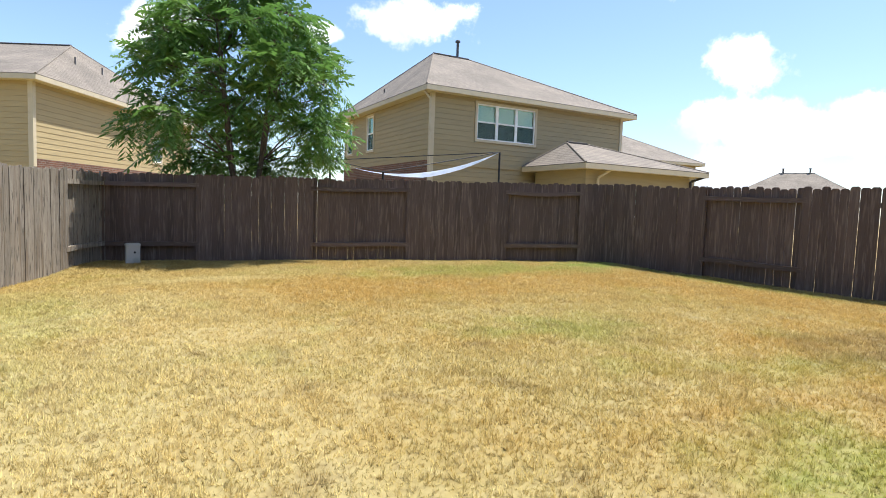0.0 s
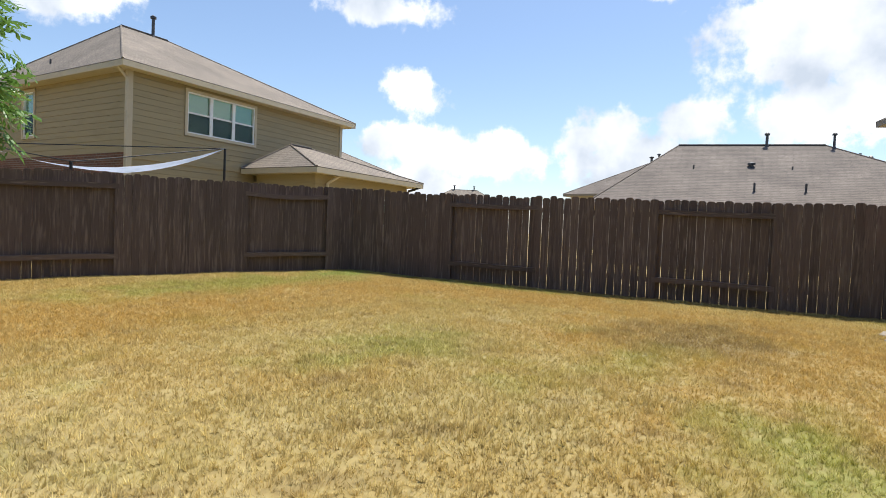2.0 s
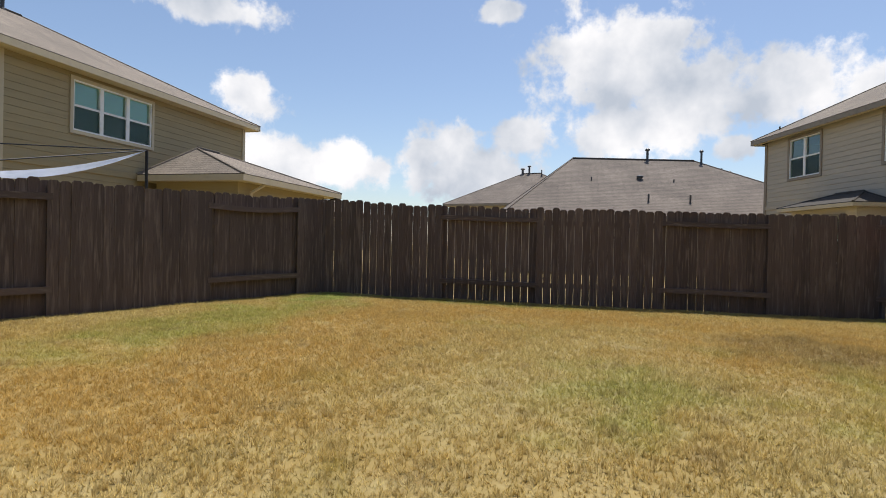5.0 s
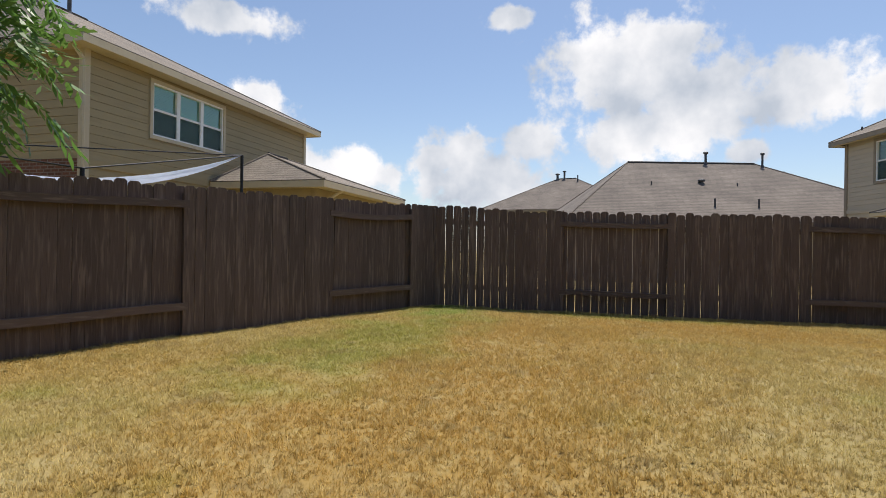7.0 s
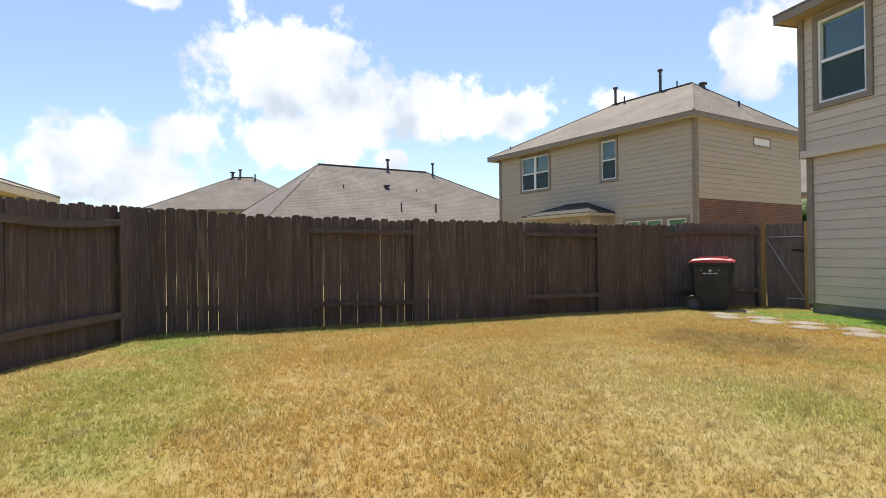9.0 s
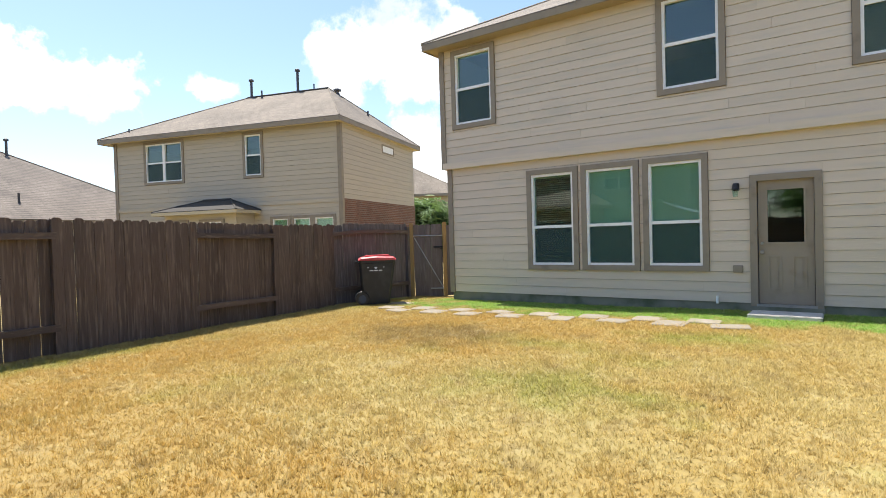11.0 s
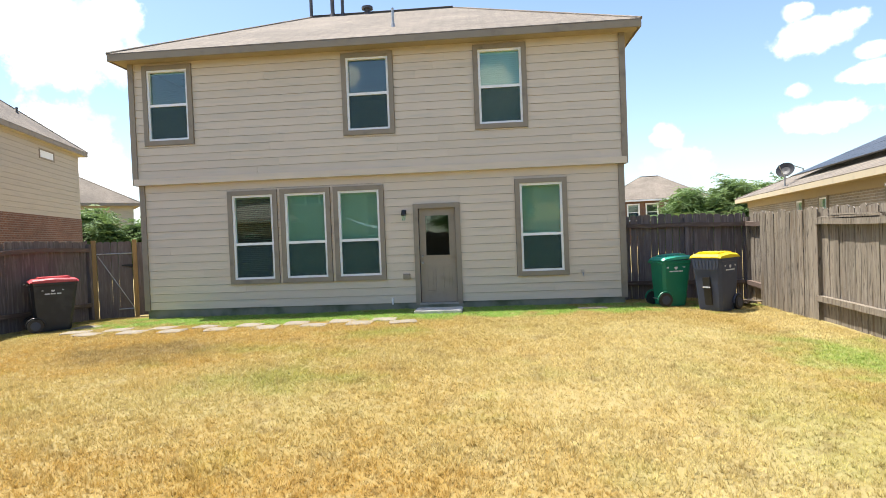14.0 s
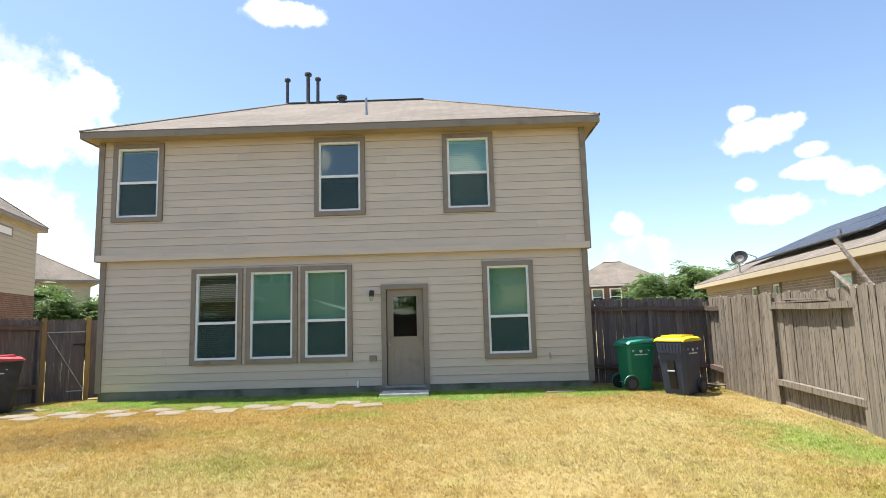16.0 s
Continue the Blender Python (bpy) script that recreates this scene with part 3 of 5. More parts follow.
def window(house, F, u0, u1, v0, v1, trim=0.10, trim_mat=None, blind=True, screen=True, mullions=0, label="", rail=0.5):
    """A single-hung window: trim boards, white frame, meeting rail, two panes, blind behind, screen over the lower sash."""
    bm = bmesh.new()
    ring(bm, u0 - trim, u1 + trim, v0 - trim, v1 + trim, trim, -0.046, 0.03)
    w = part("window", bm, trim_mat or M_TRIM, house, label, F)
    bm = bmesh.new()
    ring(bm, u0, u1, v0, v1, 0.045, -0.02, 0.07)
    part("frame", bm, M_WHITE, w, "white vinyl frame")
    n = mullions + 1
    wu = (u1 - u0) / n
    mid = v0 + rail * (v1 - v0)
    for k in range(mullions):
        c = u0 + (k + 1) * wu
        part("mullion", box(c - 0.06, -0.018, v0 + 0.045, c + 0.06, 0.07, v1 - 0.045), M_WHITE, w)
    for k in range(n):
        side = 0.06 if n > 1 else 0.04
        a, b = u0 + k * wu + side, u0 + (k + 1) * wu - side
        part("sash_rail", box(a, -0.012, mid - 0.028, b, 0.05, mid + 0.028), M_WHITE, w)
        for lo, hi, y in ((v0 + 0.045, mid - 0.028, 0.03), (mid + 0.028, v1 - 0.045, 0.045)):
            g = part("pane", box(a, y, lo, b, y + 0.005, hi), M_GLASS, w)
            g.visible_shadow = False
        if screen:
            s = part("insect_screen", box(a, 0.012, v0 + 0.045, b, 0.015, mid - 0.028), M_SCREEN, w)
            s.visible_shadow = False
        if blind:
            bm = bmesh.new()
            z = v0 + 0.05
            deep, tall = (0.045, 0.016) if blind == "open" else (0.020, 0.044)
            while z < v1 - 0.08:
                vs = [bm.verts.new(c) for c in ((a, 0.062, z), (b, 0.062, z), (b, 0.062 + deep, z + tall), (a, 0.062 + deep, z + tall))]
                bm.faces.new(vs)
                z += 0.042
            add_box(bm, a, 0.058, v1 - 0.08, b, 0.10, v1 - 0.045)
            # open blinds get the slat colour with shade painted in
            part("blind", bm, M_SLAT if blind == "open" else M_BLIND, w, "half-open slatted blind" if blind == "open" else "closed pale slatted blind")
    return w


def hip_roof(house, x0, y0, x1, y1, z, ridge, top, shingle, fascia=None, soffit=None, inset=0.45, edge=0.15, name="roof"):
    """Hip roof over the eave rectangle; ridge is ((xa, ya), (xb, yb)) at height top."""
    e = [(x0, y0), (x1, y0), (x1, y1), (x0, y1)]
    (xa, ya), (xb, yb) = ridge
    bm = bmesh.new()
    low = [bm.verts.new((x, y, z + edge)) for x, y in e]
    cap = [bm.verts.new((x, y, z + edge + 0.02)) for x, y in e]
    ra, rb = bm.verts.new((xa, ya, top)), bm.verts.new((xb, yb, top))
    for k in range(4):
        bm.faces.new((low[k], low[(k + 1) % 4], cap[(k + 1) % 4], cap[k]))
    if abs(xb - xa) >= abs(yb - ya):       # ridge along x: a at low x, b at high x
        bm.faces.new((cap[0], cap[1], rb, ra))
        bm.faces.new((cap[2], cap[3], ra, rb))
        bm.faces.new((cap[1], cap[2], rb))
        bm.faces.new((cap[3], cap[0], ra))
    else:                                   # ridge along y: a at low y, b at high y
        bm.faces.new((cap[0], cap[1], ra))
        bm.faces.new((cap[2], cap[3], rb))
        bm.faces.new((cap[1], cap[2], rb, ra))
        bm.faces.new((cap[3], cap[0], ra, rb))
    bm.faces.new(low[::-1])
    bmesh.ops.recalc_face_normals(bm, faces=bm.faces)
    roof = part(name, bm, shingle, house)
    # caps along ridge and hips
    bm = bmesh.new()
    add_tube(bm, (xa, ya, top + 0.01), (xb, yb, top + 0.01), 0.055, n=6)
    part("ridge_cap", bm, M_RIDGE, roof)
    for k, (x, y) in enumerate(e):
        r = (xa, ya) if (k in (0, 3) if abs(xb - xa) >= abs(yb - ya) else k in (0, 1)) else (xb, yb)
        part("hip_cap", tube((x, y, z + edge + 0.02), (*r, top), 0.035, n=6), shingle, roof)
    t = 0.025
    for nm, a, b in (("fascia", (x0, y0), (x1, y0 + t)), ("fascia", (x0, y1 - t), (x1, y1)), ("fascia", (x0, y0 + t), (x0 + t, y1 - t)), ("fascia", (x1 - t, y0 + t), (x1, y1 - t))):
        part(nm, box(*a, z - 0.02, *b, z + edge - 0.004), fascia or M_FASCIA, roof)
    bm = bmesh.new()
    i = inset
    for a, b in (((x0 + t, y0 + t), (x1 - t, y0 + i)), ((x0 + t, y1 - i), (x1 - t, y1 - t)), ((x0 + t, y0 + i), (x0 + i, y1 - i)), ((x1 - i, y0 + i), (x1 - t, y1 - i))):
        add_box(bm, *a, z, *b, z + 0.012)
    part("soffit", bm, soffit or M_SOFFIT, roof)
    return roof


def vent_pipe(house, x, y, z, h, r=0.05, cap=True, material=None):
    bm = bmesh.new()
    add_tube(bm, (x, y, z - 0.25), (x, y, z + h), r, n=10)
    if cap:
        add_tube(bm, (x, y, z + h - 0.02), (x, y, z + h + 0.05), r * 1.9, n=10)
        add_tube(bm, (x, y, z + h + 0.05), (x, y, z + h + 0.1), r * 1.9, r * 0.6, n=10)
    add_tube(bm, (x, y, z - 0.12), (x, y, z + 0.08), r * 2.0, r * 1.15, n=10)
    part("vent_pipe", bm, material or M_PIPE, house)


def shell(house, x0, y0, x1, y1, z0, z1, material, open_sides=(), name="wall", t=0.14):
    """Plain outer walls of a storey; sides named in open_sides are built elsewhere."""
    for side, c in (("s", (x0, y0, x1, y0 + t)), ("n", (x0, y1 - t, x1, y1)), ("w", (x0, y0 + t, x0 + t, y1 - t)), ("e", (x1 - t, y0 + t, x1, y1 - t))):
        if side not in open_sides:
            part(name, box(c[0], c[1], z0, c[2], c[3], z1), material, house)


def corner_board(house, x, y, z0, z1, material, w=0.1):
    part("corner_trim", box(x - w, y - w, z0, x + w, y + w, z1), material, house)


def own_house():
    h = thing("house", "two-storey beige lap-sided house with taupe trim", "house")
    # lower storey: face along y = 0, seen from the yard
    W = 10.46
    F = face_at(8.68, 0, 180)
    U = lambda x: 8.68 - x
    lows = [(U(6.61), U(5.70), 0.75, 2.59), (U(5.43), U(4.52), 0.75, 2.59), (U(4.25), U(3.35), 0.75, 2.59), (U(0.35), U(-0.53), 0.73, 2.58)]
    door = (U(2.52), U(1.73), 0.10, 2.14)
    T = 0.105
    outer = lambda q, t=T: (q[0] - t, q[1] + t, q[2] - t, q[3] + t)
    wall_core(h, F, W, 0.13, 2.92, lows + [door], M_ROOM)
    siding(h, F, W, 0.13, 2.90, [outer(q) for q in lows] + [outer(door)], M_SIDING, seed=3)
    part("foundation", box(-1.76, -10.0, -0.5, 8.66, -0.005, 0.13), M_SLAB, h)
    # upper storey stands 8 cm proud
    W2 = 10.62
    F2 = face_at(8.77, 0.08, 180)
    V = lambda x: 8.77 - x
    ups = [(V(8.38), V(7.46), 3.86, 5.40), (V(3.94), V(3.03), 3.86, 5.40), (V(1.13), V(0.23), 3.85, 5.40)]
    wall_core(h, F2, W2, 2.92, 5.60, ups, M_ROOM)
    siding(h, F2, W2, 3.04, 5.56, [outer(q) for q in ups], M_SIDING, seed=4)
    part("band_board", box(0, -0.045, 2.90, W2, 0.10, 3.04), M_SIDING, h, m=F2)
    for k, q in enumerate(lows):
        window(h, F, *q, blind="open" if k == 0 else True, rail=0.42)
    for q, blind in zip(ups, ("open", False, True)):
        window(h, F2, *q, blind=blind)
    # other walls, floors and rooms
    shell(h, -1.78, -10, 8.68, -0.16, 0.05, 2.92, M_SIDING, ("n",))
    shell(h, -1.85, -10.08, 8.77, -0.08, 2.92, 5.60, M_SIDING, ("n",))
    part("floor_slab", box(-1.6, -9.8, 0.04, 8.5, -0.18, 0.10), M_ROOM, h)
    part("upper_floor", box(-1.6, -9.8, 2.75, 8.5, -0.18, 2.9), M_ROOM, h)
    part("upper_ceiling", box(-1.6, -9.8, 5.5, 8.5, -0.12, 5.56), M_ROOM, h)
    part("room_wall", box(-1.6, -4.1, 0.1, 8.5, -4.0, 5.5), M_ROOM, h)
    for z0, z1, xs, y in ((0.12, 2.90, (8.68, -1.78), 0.0), (2.9, 5.58, (8.77, -1.85), 0.08)):
        for x, s in zip(xs, (-1, 1)):
            bm = bmesh.new()
            add_box(bm, x - s * 0.03, y - 0.09, z0, x + s * 0.09, y + 0.044, z1)
            add_box(bm, x - s * 0.03, y - 0.20, z0, x, y - 0.09, z1)
            part("corner_trim", bm, M_TRIM, h)
    roof = hip_roof(h, -2.13, -10.5, 9.02, 0.46, 5.56, ((1.84, -5.0), (6.12, -5.0)), 8.36, M_SHINGLE, edge=0.12)
    for x, z, hh, r in ((6.16, 8.32, 0.82, 0.05), (5.5, 8.36, 0.95, 0.06), (5.19, 8.36, 0.78, 0.05), (4.43, 8.33, 0.18, 0.09)):
        vent_pipe(h, x, -5.0, z, hh, r)
    vent_pipe(h, 3.05, -1.0, 6.42, 0.42, 0.03, False, M_STEEL)
    # door
    bm = bmesh.new()
    u0, u1, v0, v1 = door
    for a, b, c, d in ((u0 - T, u0, 0.06, v1 + T), (u1, u1 + T, 0.06, v1 + T), (u0, u1, v1, v1 + T)):
        add_box(bm, a, -0.046, c, b, 0.03, d)
    dr = part("door_frame", bm, M_TRIM, h, m=F)
    bm = bmesh.new()
    w = u1 - u0
    gx0, gx1, gz0, gz1 = u0 + 0.14, u1 - 0.14, 1.13, 1.99
    for a, b, c, d in ((u0 + 0.01, gx0, v0 + 0.03, v1), (gx1, u1 - 0.01, v0 + 0.03, v1), (gx0, gx1, gz1, v1), (gx0, gx1, v0 + 0.03, gz0)):
        add_box(bm, a, 0.03, c, b, 0.07, d)
    for k in (0, 1):
        a = u0 + 0.13 + k * (w / 2 - 0.05)
        ring(bm, a, a + w / 2 - 0.19, 0.35, 0.92, 0.03, 0.018, 0.03)
        add_box(bm, a + 0.06, 0.02, 0.41, a + w / 2 - 0.25, 0.03, 0.86)
    part("door_leaf", bm, M_DOOR, dr, "taupe half-glazed door")
    bm = bmesh.new()
    ring(bm, gx0 - 0.025, gx1 + 0.025, gz0 - 0.025, gz1 + 0.025, 0.03, 0.015, 0.04)
    part("glazing_frame", bm, M_DOOR, dr)
    g = part("pane", box(gx0, 0.045, gz0, gx1, 0.05, gz1), M_GLASS, dr)
    g.visible_shadow = False
    bm = bmesh.new()
    for z, r in ((0.98, 0.03), (1.12, 0.024)):
        add_tube(bm, (u0 + 0.065, 0.035, z), (u0 + 0.065, -0.005, z), r * 0.5, n=10)
        add_tube(bm, (u0 + 0.065, -0.005, z), (u0 + 0.065, -0.035, z), r, r * 0.8, n=12)
    part("door_knob", bm, M_STEEL, dr, "round metal knob and deadbolt")
    part("threshold", box(u0 - 0.02, -0.05, v0 - 0.02, u1 + 0.02, 0.1, v0 + 0.03), M_STEEL, dr)
    part("door_sill", box(u0 - 0.15, -0.09, -0.05, u1 + 0.12, -0.03, 0.09), M_SLAB, dr)
    # fittings on the wall
    lamp = part("wall_lamp", box(U(2.82) - 0.05, -0.05, 2.0, U(2.82) + 0.05, -0.012, 2.13, 0.01), M_DARKM, h, "black jar lamp with clear glass", F)
    bm = bmesh.new()
    add_tube(bm, (U(2.82), -0.11, 2.02), (U(2.82), -0.11, 2.12), 0.055, 0.035, 14)
    add_tube(bm, (U(2.82), -0.11, 2.09), (U(2.82), -0.03, 2.09), 0.014, n=8)
    part("lamp_hood", bm, M_DARKM, lamp)
    part("lamp_glass", tube((U(2.82), -0.11, 1.90), (U(2.82), -0.11, 2.02), 0.035, 0.05, 14), M_GLASS, lamp)
    part("outlet_box", box(U(2.81) - 0.075, -0.06, 0.64, U(2.81) + 0.075, -0.012, 0.76, 0.008), M_TRIM, h, "taupe weatherproof outlet cover", F)
    bm = bmesh.new()
    add_tube(bm, (U(-0.9), -0.012, 0.66), (U(-0.9), -0.09, 0.66), 0.016, n=8)
    add_tube(bm, (U(-0.9), -0.09, 0.67), (U(-0.9), -0.11, 0.60), 0.016, n=8)
    add_tube(bm, (U(-0.9), -0.05, 0.66), (U(-0.9), -0.05, 0.71), 0.008, n=6)
    add_tube(bm, (U(-0.9), -0.05, 0.71), (U(-0.9), -0.05, 0.72), 0.03, n=10)
    part("hose_tap", bm, M_STEEL, h, "metal hose tap", F)
    bm = bmesh.new()
    add_tube(bm, (U(3.13), -0.012, 0.22), (U(3.13), -0.06, 0.22), 0.025, n=10)
    add_tube(bm, (U(3.13), -0.05, 0.24), (U(3.13), -0.05, 0.11), 0.022, n=10)
    part("drain_pipe", bm, M_WHITE, h, "white plastic drain stub", F)


own_house()


def north_house():
    """Two-storey olive house behind the back fence with a low hipped annex."""
    h = thing("house", "two-storey olive lap-sided house behind the fence", "house", m=pose(7.72, 18.69, 0.082, 0, 0, 2.5) @ Matrix.Scale(0.932, 4))
    L, D, Z = 9.31, 9.5, 5.3
    part("foundation", box(0.05, 0.05, -0.4, L - 0.05, D - 0.05, 0.0), M_SLAB, h)
    F = face_at(0, 0, 0)
    wins = [(1.90, 4.60, 3.80, 5.12)]
    holes = [(wins[0][0] - 0.1, wins[0][1] + 0.1, wins[0][2] - 0.1, wins[0][3] + 0.1)]
    wall_core(h, F, L, 0, Z + 0.1, wins, M_ROOM)
    siding(h, F, L, 0.2, 2.75, [], M_OLIVE, 0.18, 20, 5)
    siding(h, F, L, 2.92, Z + 0.05, holes, M_OLIVE, 0.18, 20, 6)
    part("band_board", box(0, -0.045, 2.75, L, 0.02, 2.92), M_OLIVE, h)
    window(h, F, *wins[0], trim=0.09, trim_mat=M_CREAM, mullions=2)
    # west side
    G = face_at(0, D, -90)
    side = [(D - 6.3, D - 5.55, 3.65, 5.15), (D - 9.0, D - 8.3, 3.65, 5.15)]
    wall_core(h, G, D, 0, Z + 0.1, side, M_ROOM)
    siding(h, G, D, 2.92, Z + 0.05, [(a - 0.1, b + 0.1, c - 0.1, d + 0.1) for a, b, c, d in side], M_OLIVE, 0.18, 20, 7)
    part("brick_wall", box(0, -0.02, 0, D, 0.018, 2.92), M_BRICK, h, m=G)
    for q in side:
        window(h, G, *q, trim=0.09, trim_mat=M_CREAM)
    shell(h, 0, 0.16, L, D, 0, Z + 0.1, M_OLIVE, ("s", "w"))
    bm = bmesh.new()
    add_box(bm, -0.05, -0.05, 0, 0.1, 0.02, Z + 0.02)
    add_box(bm, -0.05, 0.02, 0, 0.02, 0.1, Z + 0.02)
    part("corner_trim", bm, M_CREAM, h)
    part("corner_trim", box(L - 0.1, -0.05, 0, L + 0.05, 0.1, Z + 0.02), M_CREAM, h)
    part("upper_ceiling", box(0.15, 0.2, Z, L - 0.15, D - 0.2, Z + 0.06), M_ROOM, h)
    part("room_wall", box(0.15, 3.5, 0, L - 0.15, 3.6, Z), M_ROOM, h)
    hip_roof(h, -0.45, -0.45, L + 0.45, D + 0.45, Z, ((2.50, 4.90), (4.35, 4.90)), 8.10, M_SHINGLE, M_CREAM, M_CREAM)
    vent_pipe(h, 3.75, 4.90, 8.06, 0.75, 0.06)
    vent_pipe(h, 0.3, 5.2, 6.0, 0.3, 0.03, False)
    # gutters and downspouts
    bm = bmesh.new()
    add_tube(bm, (-0.35, -0.06, Z), (-0.12, -0.1, Z - 0.28), 0.045, n=8)
    add_tube(bm, (-0.12, -0.1, Z - 0.28), (-0.12, -0.1, 0), 0.045, n=8)
    part("downspout", bm, M_CREAM, h)
    # low annex
    A = thing("house_annex", "single-storey olive wing with a low hipped shingle roof", "house", m=pose(8.55, 19.95, 0, 0, 0, 2.5))
    x0, x1, y0 = 3.30, 8.35, -4.20
    shell(A, x0, y0, x1, -1.4, 0, 2.66, M_OLIVE, ("n", "s"))
    fr = face_at(x0, y0, 0)
    aw = [(0.9, 1.5, 1.1, 2.05), (1.9, 2.5, 1.1, 2.05), (3.0, 3.9, 1.1, 2.05)]
    wall_core(A, fr, x1 - x0, 0, 2.66, aw, M_OLIVE)
    for q in aw:
        window(A, fr, *q, trim=0.09, trim_mat=M_CREAM)
    hip_roof(A, x0 - 0.45, y0 - 0.45, x1 + 0.45, -1.3, 2.62, ((4.15, -2.2), (5.1, -2.2)), 3.70, M_SHINGLE, M_CREAM, M_CREAM)
    bm = bmesh.new()
    add_tube(bm, (x0 + 0.75, y0 - 0.42, 2.66), (x0 + 0.45, y0 - 0.08, 2.35), 0.045, n=8)
    add_tube(bm, (x0 + 0.45, y0 - 0.08, 2.35), (x0 + 0.45, y0 - 0.08, 0), 0.045, n=8)
    part("downspout", bm, M_CREAM, A)
    bm = bmesh.new()
    add_tube(bm, (x1 + 0.3, y0 - 0.42, 2.64), (x1 - 0.05, y0 - 0.08, 2.45), 0.045, n=8)
    add_tube(bm, (x1 - 0.05, y0 - 0.08, 2.45), (x1 - 0.05, y0 - 0.08, 0), 0.045, n=8)
    part("downspout", bm, M_DARKM, A)


north_house()


def east_house():
    """Two-storey sand-coloured neighbour; its back faces the yard, its side wall is brick below."""
    h = thing("house", "two-storey sand-coloured neighbour house with brick side", "house", m=pose(14.38, -2.10, 0.13, 0, 0, 18) @ Matrix.Scale(0.89, 4))
    L, D, Z = 10.4, 7.2, 5.6
    F = face_at(L, 0, 180)                       # back wall, faces local +y
    U = lambda x: L - x
    ups = [(U(8.80), U(7.00), 3.94, 5.46), (U(4.03), U(3.32), 3.94, 5.46)]
    lows = [(U(2.9), U(2.25), 0.7, 2.25), (U(2.0), U(1.3), 0.7, 2.25), (U(1.1), U(0.35), 0.7, 2.25)]
    grow = lambda qs: [(a - 0.1, b + 0.1, c - 0.1, d + 0.1) for a, b, c, d in qs]
    wall_core(h, F, L, 0, Z + 0.1, ups + lows, M_ROOM)
    siding(h, F, L, 0.2, 2.78, grow(lows), M_SAND, 0.18, 20, 8)
    siding(h, F, L, 2.92, Z + 0.05, grow(ups), M_SAND, 0.18, 20, 9)
    part("band_board", box(0, -0.045, 2.78, L, 0.02, 2.92), M_SAND, h, m=F)
    window(h, F, *ups[0], mullions=1, blind=False)
    window(h, F, *ups[1], blind=False)
    for q in lows:
        window(h, F, *q)
    part("foundation", box(0.05, -D + 0.05, -0.5, L - 0.05, -0.05, 0.0), M_SLAB, h)
    G = face_at(0, 0, -90)                       # side wall, faces local -x
    vent = (3.6, 4.85, 4.98, 5.36)
    siding(h, G, D, 2.9, Z + 0.05, [vent], M_SAND, 0.18, 20, 10)
    part("brick_wall", box(0, -0.03, 0, D, 0.02, 2.9), M_BRICK, h, m=G)
    wall_core(h, G, D, 0, Z + 0.1, [], M_ROOM)
    bm = bmesh.new()
    ring(bm, *vent, 0.06, -0.03, 0.02)
    v = part("gable_vent", bm, M_TRIM, h, m=G)
    part("vent_panel", box(vent[0] + 0.06, -0.012, vent[2] + 0.06, vent[1] - 0.06, 0.02, vent[3] - 0.06), M_WHITE, v)
    part("wall", box(0.14, -D, 0, L, -D + 0.14, Z + 0.1), M_SAND, h)
    part("wall", box(L - 0.14, -D + 0.14, 0, L, -0.16, Z + 0.1), M_SAND, h)
    bm = bmesh.new()
    add_box(bm, -0.05, -0.1, 0, 0.1, 0.05, Z + 0.02)
    part("corner_trim", bm, M_TRIM, h)
    part("corner_trim", box(L - 0.1, -0.1, 0, L + 0.05, 0.05, Z + 0.02), M_TRIM, h)
    part("upper_ceiling", box(0.16, -D + 0.2, Z, L - 0.2, -0.2, Z + 0.06), M_ROOM, h)
    part("room_wall", box(0.16, -3.6, 0, L - 0.2, -3.5, Z), M_ROOM, h)
    hip_roof(h, -0.25, -D - 0.4, L + 0.45, 0.45, Z, ((2.4, -3.6), (6.5, -3.6)), 7.93, M_SHINGLE, M_TRIM, M_CREAM, inset=0.27)
    for x, y, z, hh, r, c in ((3.9, -3.6, 7.92, 0.93, 0.06, True), (6.3, -3.6, 7.92, 0.76, 0.06, True), (5.55, -3.3, 7.75, 0.35, 0.04, False), (3.1, -3.6, 7.92, 0.28, 0.03, False), (2.2, -4.0, 7.7, 0.2, 0.09, True), (1.0, -4.5, 6.75, 0.25, 0.04, False), (9.85, -0.2, 5.95, 0.3, 0.03, False)):
        vent_pipe(h, x, y, z, hh, r, c)
    # bay with its own dark roof
    bay = thing("bay_extension", "small bay with a dark shingle hip roof", "house bay", m=pose(14.38, -2.10, 0.13, 0, 0, 18) @ Matrix.Scale(0.89, 4))
    b0, b1, d = 3.7, 6.9, 1.1
    fb = face_at(b1, d, 180)
    bw = [(0.35, 1.0, 0.7, 2.2), (1.7, 2.6, 0.7, 2.2)]
    part("foundation", box(b0 + 0.02, 0.03, -0.5, b1 - 0.02, d - 0.03, 0.0), M_SLAB, bay)
    wall_core(bay, fb, b1 - b0, 0, 2.5, bw, M_SAND)
    for q in bw:
        window(bay, fb, *q)
    part("wall", box(b0, 0.03, 0, b0 + 0.12, d - 0.16, 2.5), M_SAND, bay)
    part("wall", box(b1 - 0.12, 0.03, 0, b1, d - 0.16, 2.5), M_SAND, bay)
    hip_roof(bay, b0 - 0.3, 0.03, b1 + 0.3, d + 0.35, 2.5, ((4.6, 0.2), (5.9, 0.2)), 3.05, M_RIDGE, M_CREAM, M_CREAM, inset=0.3, edge=0.1)


east_house()


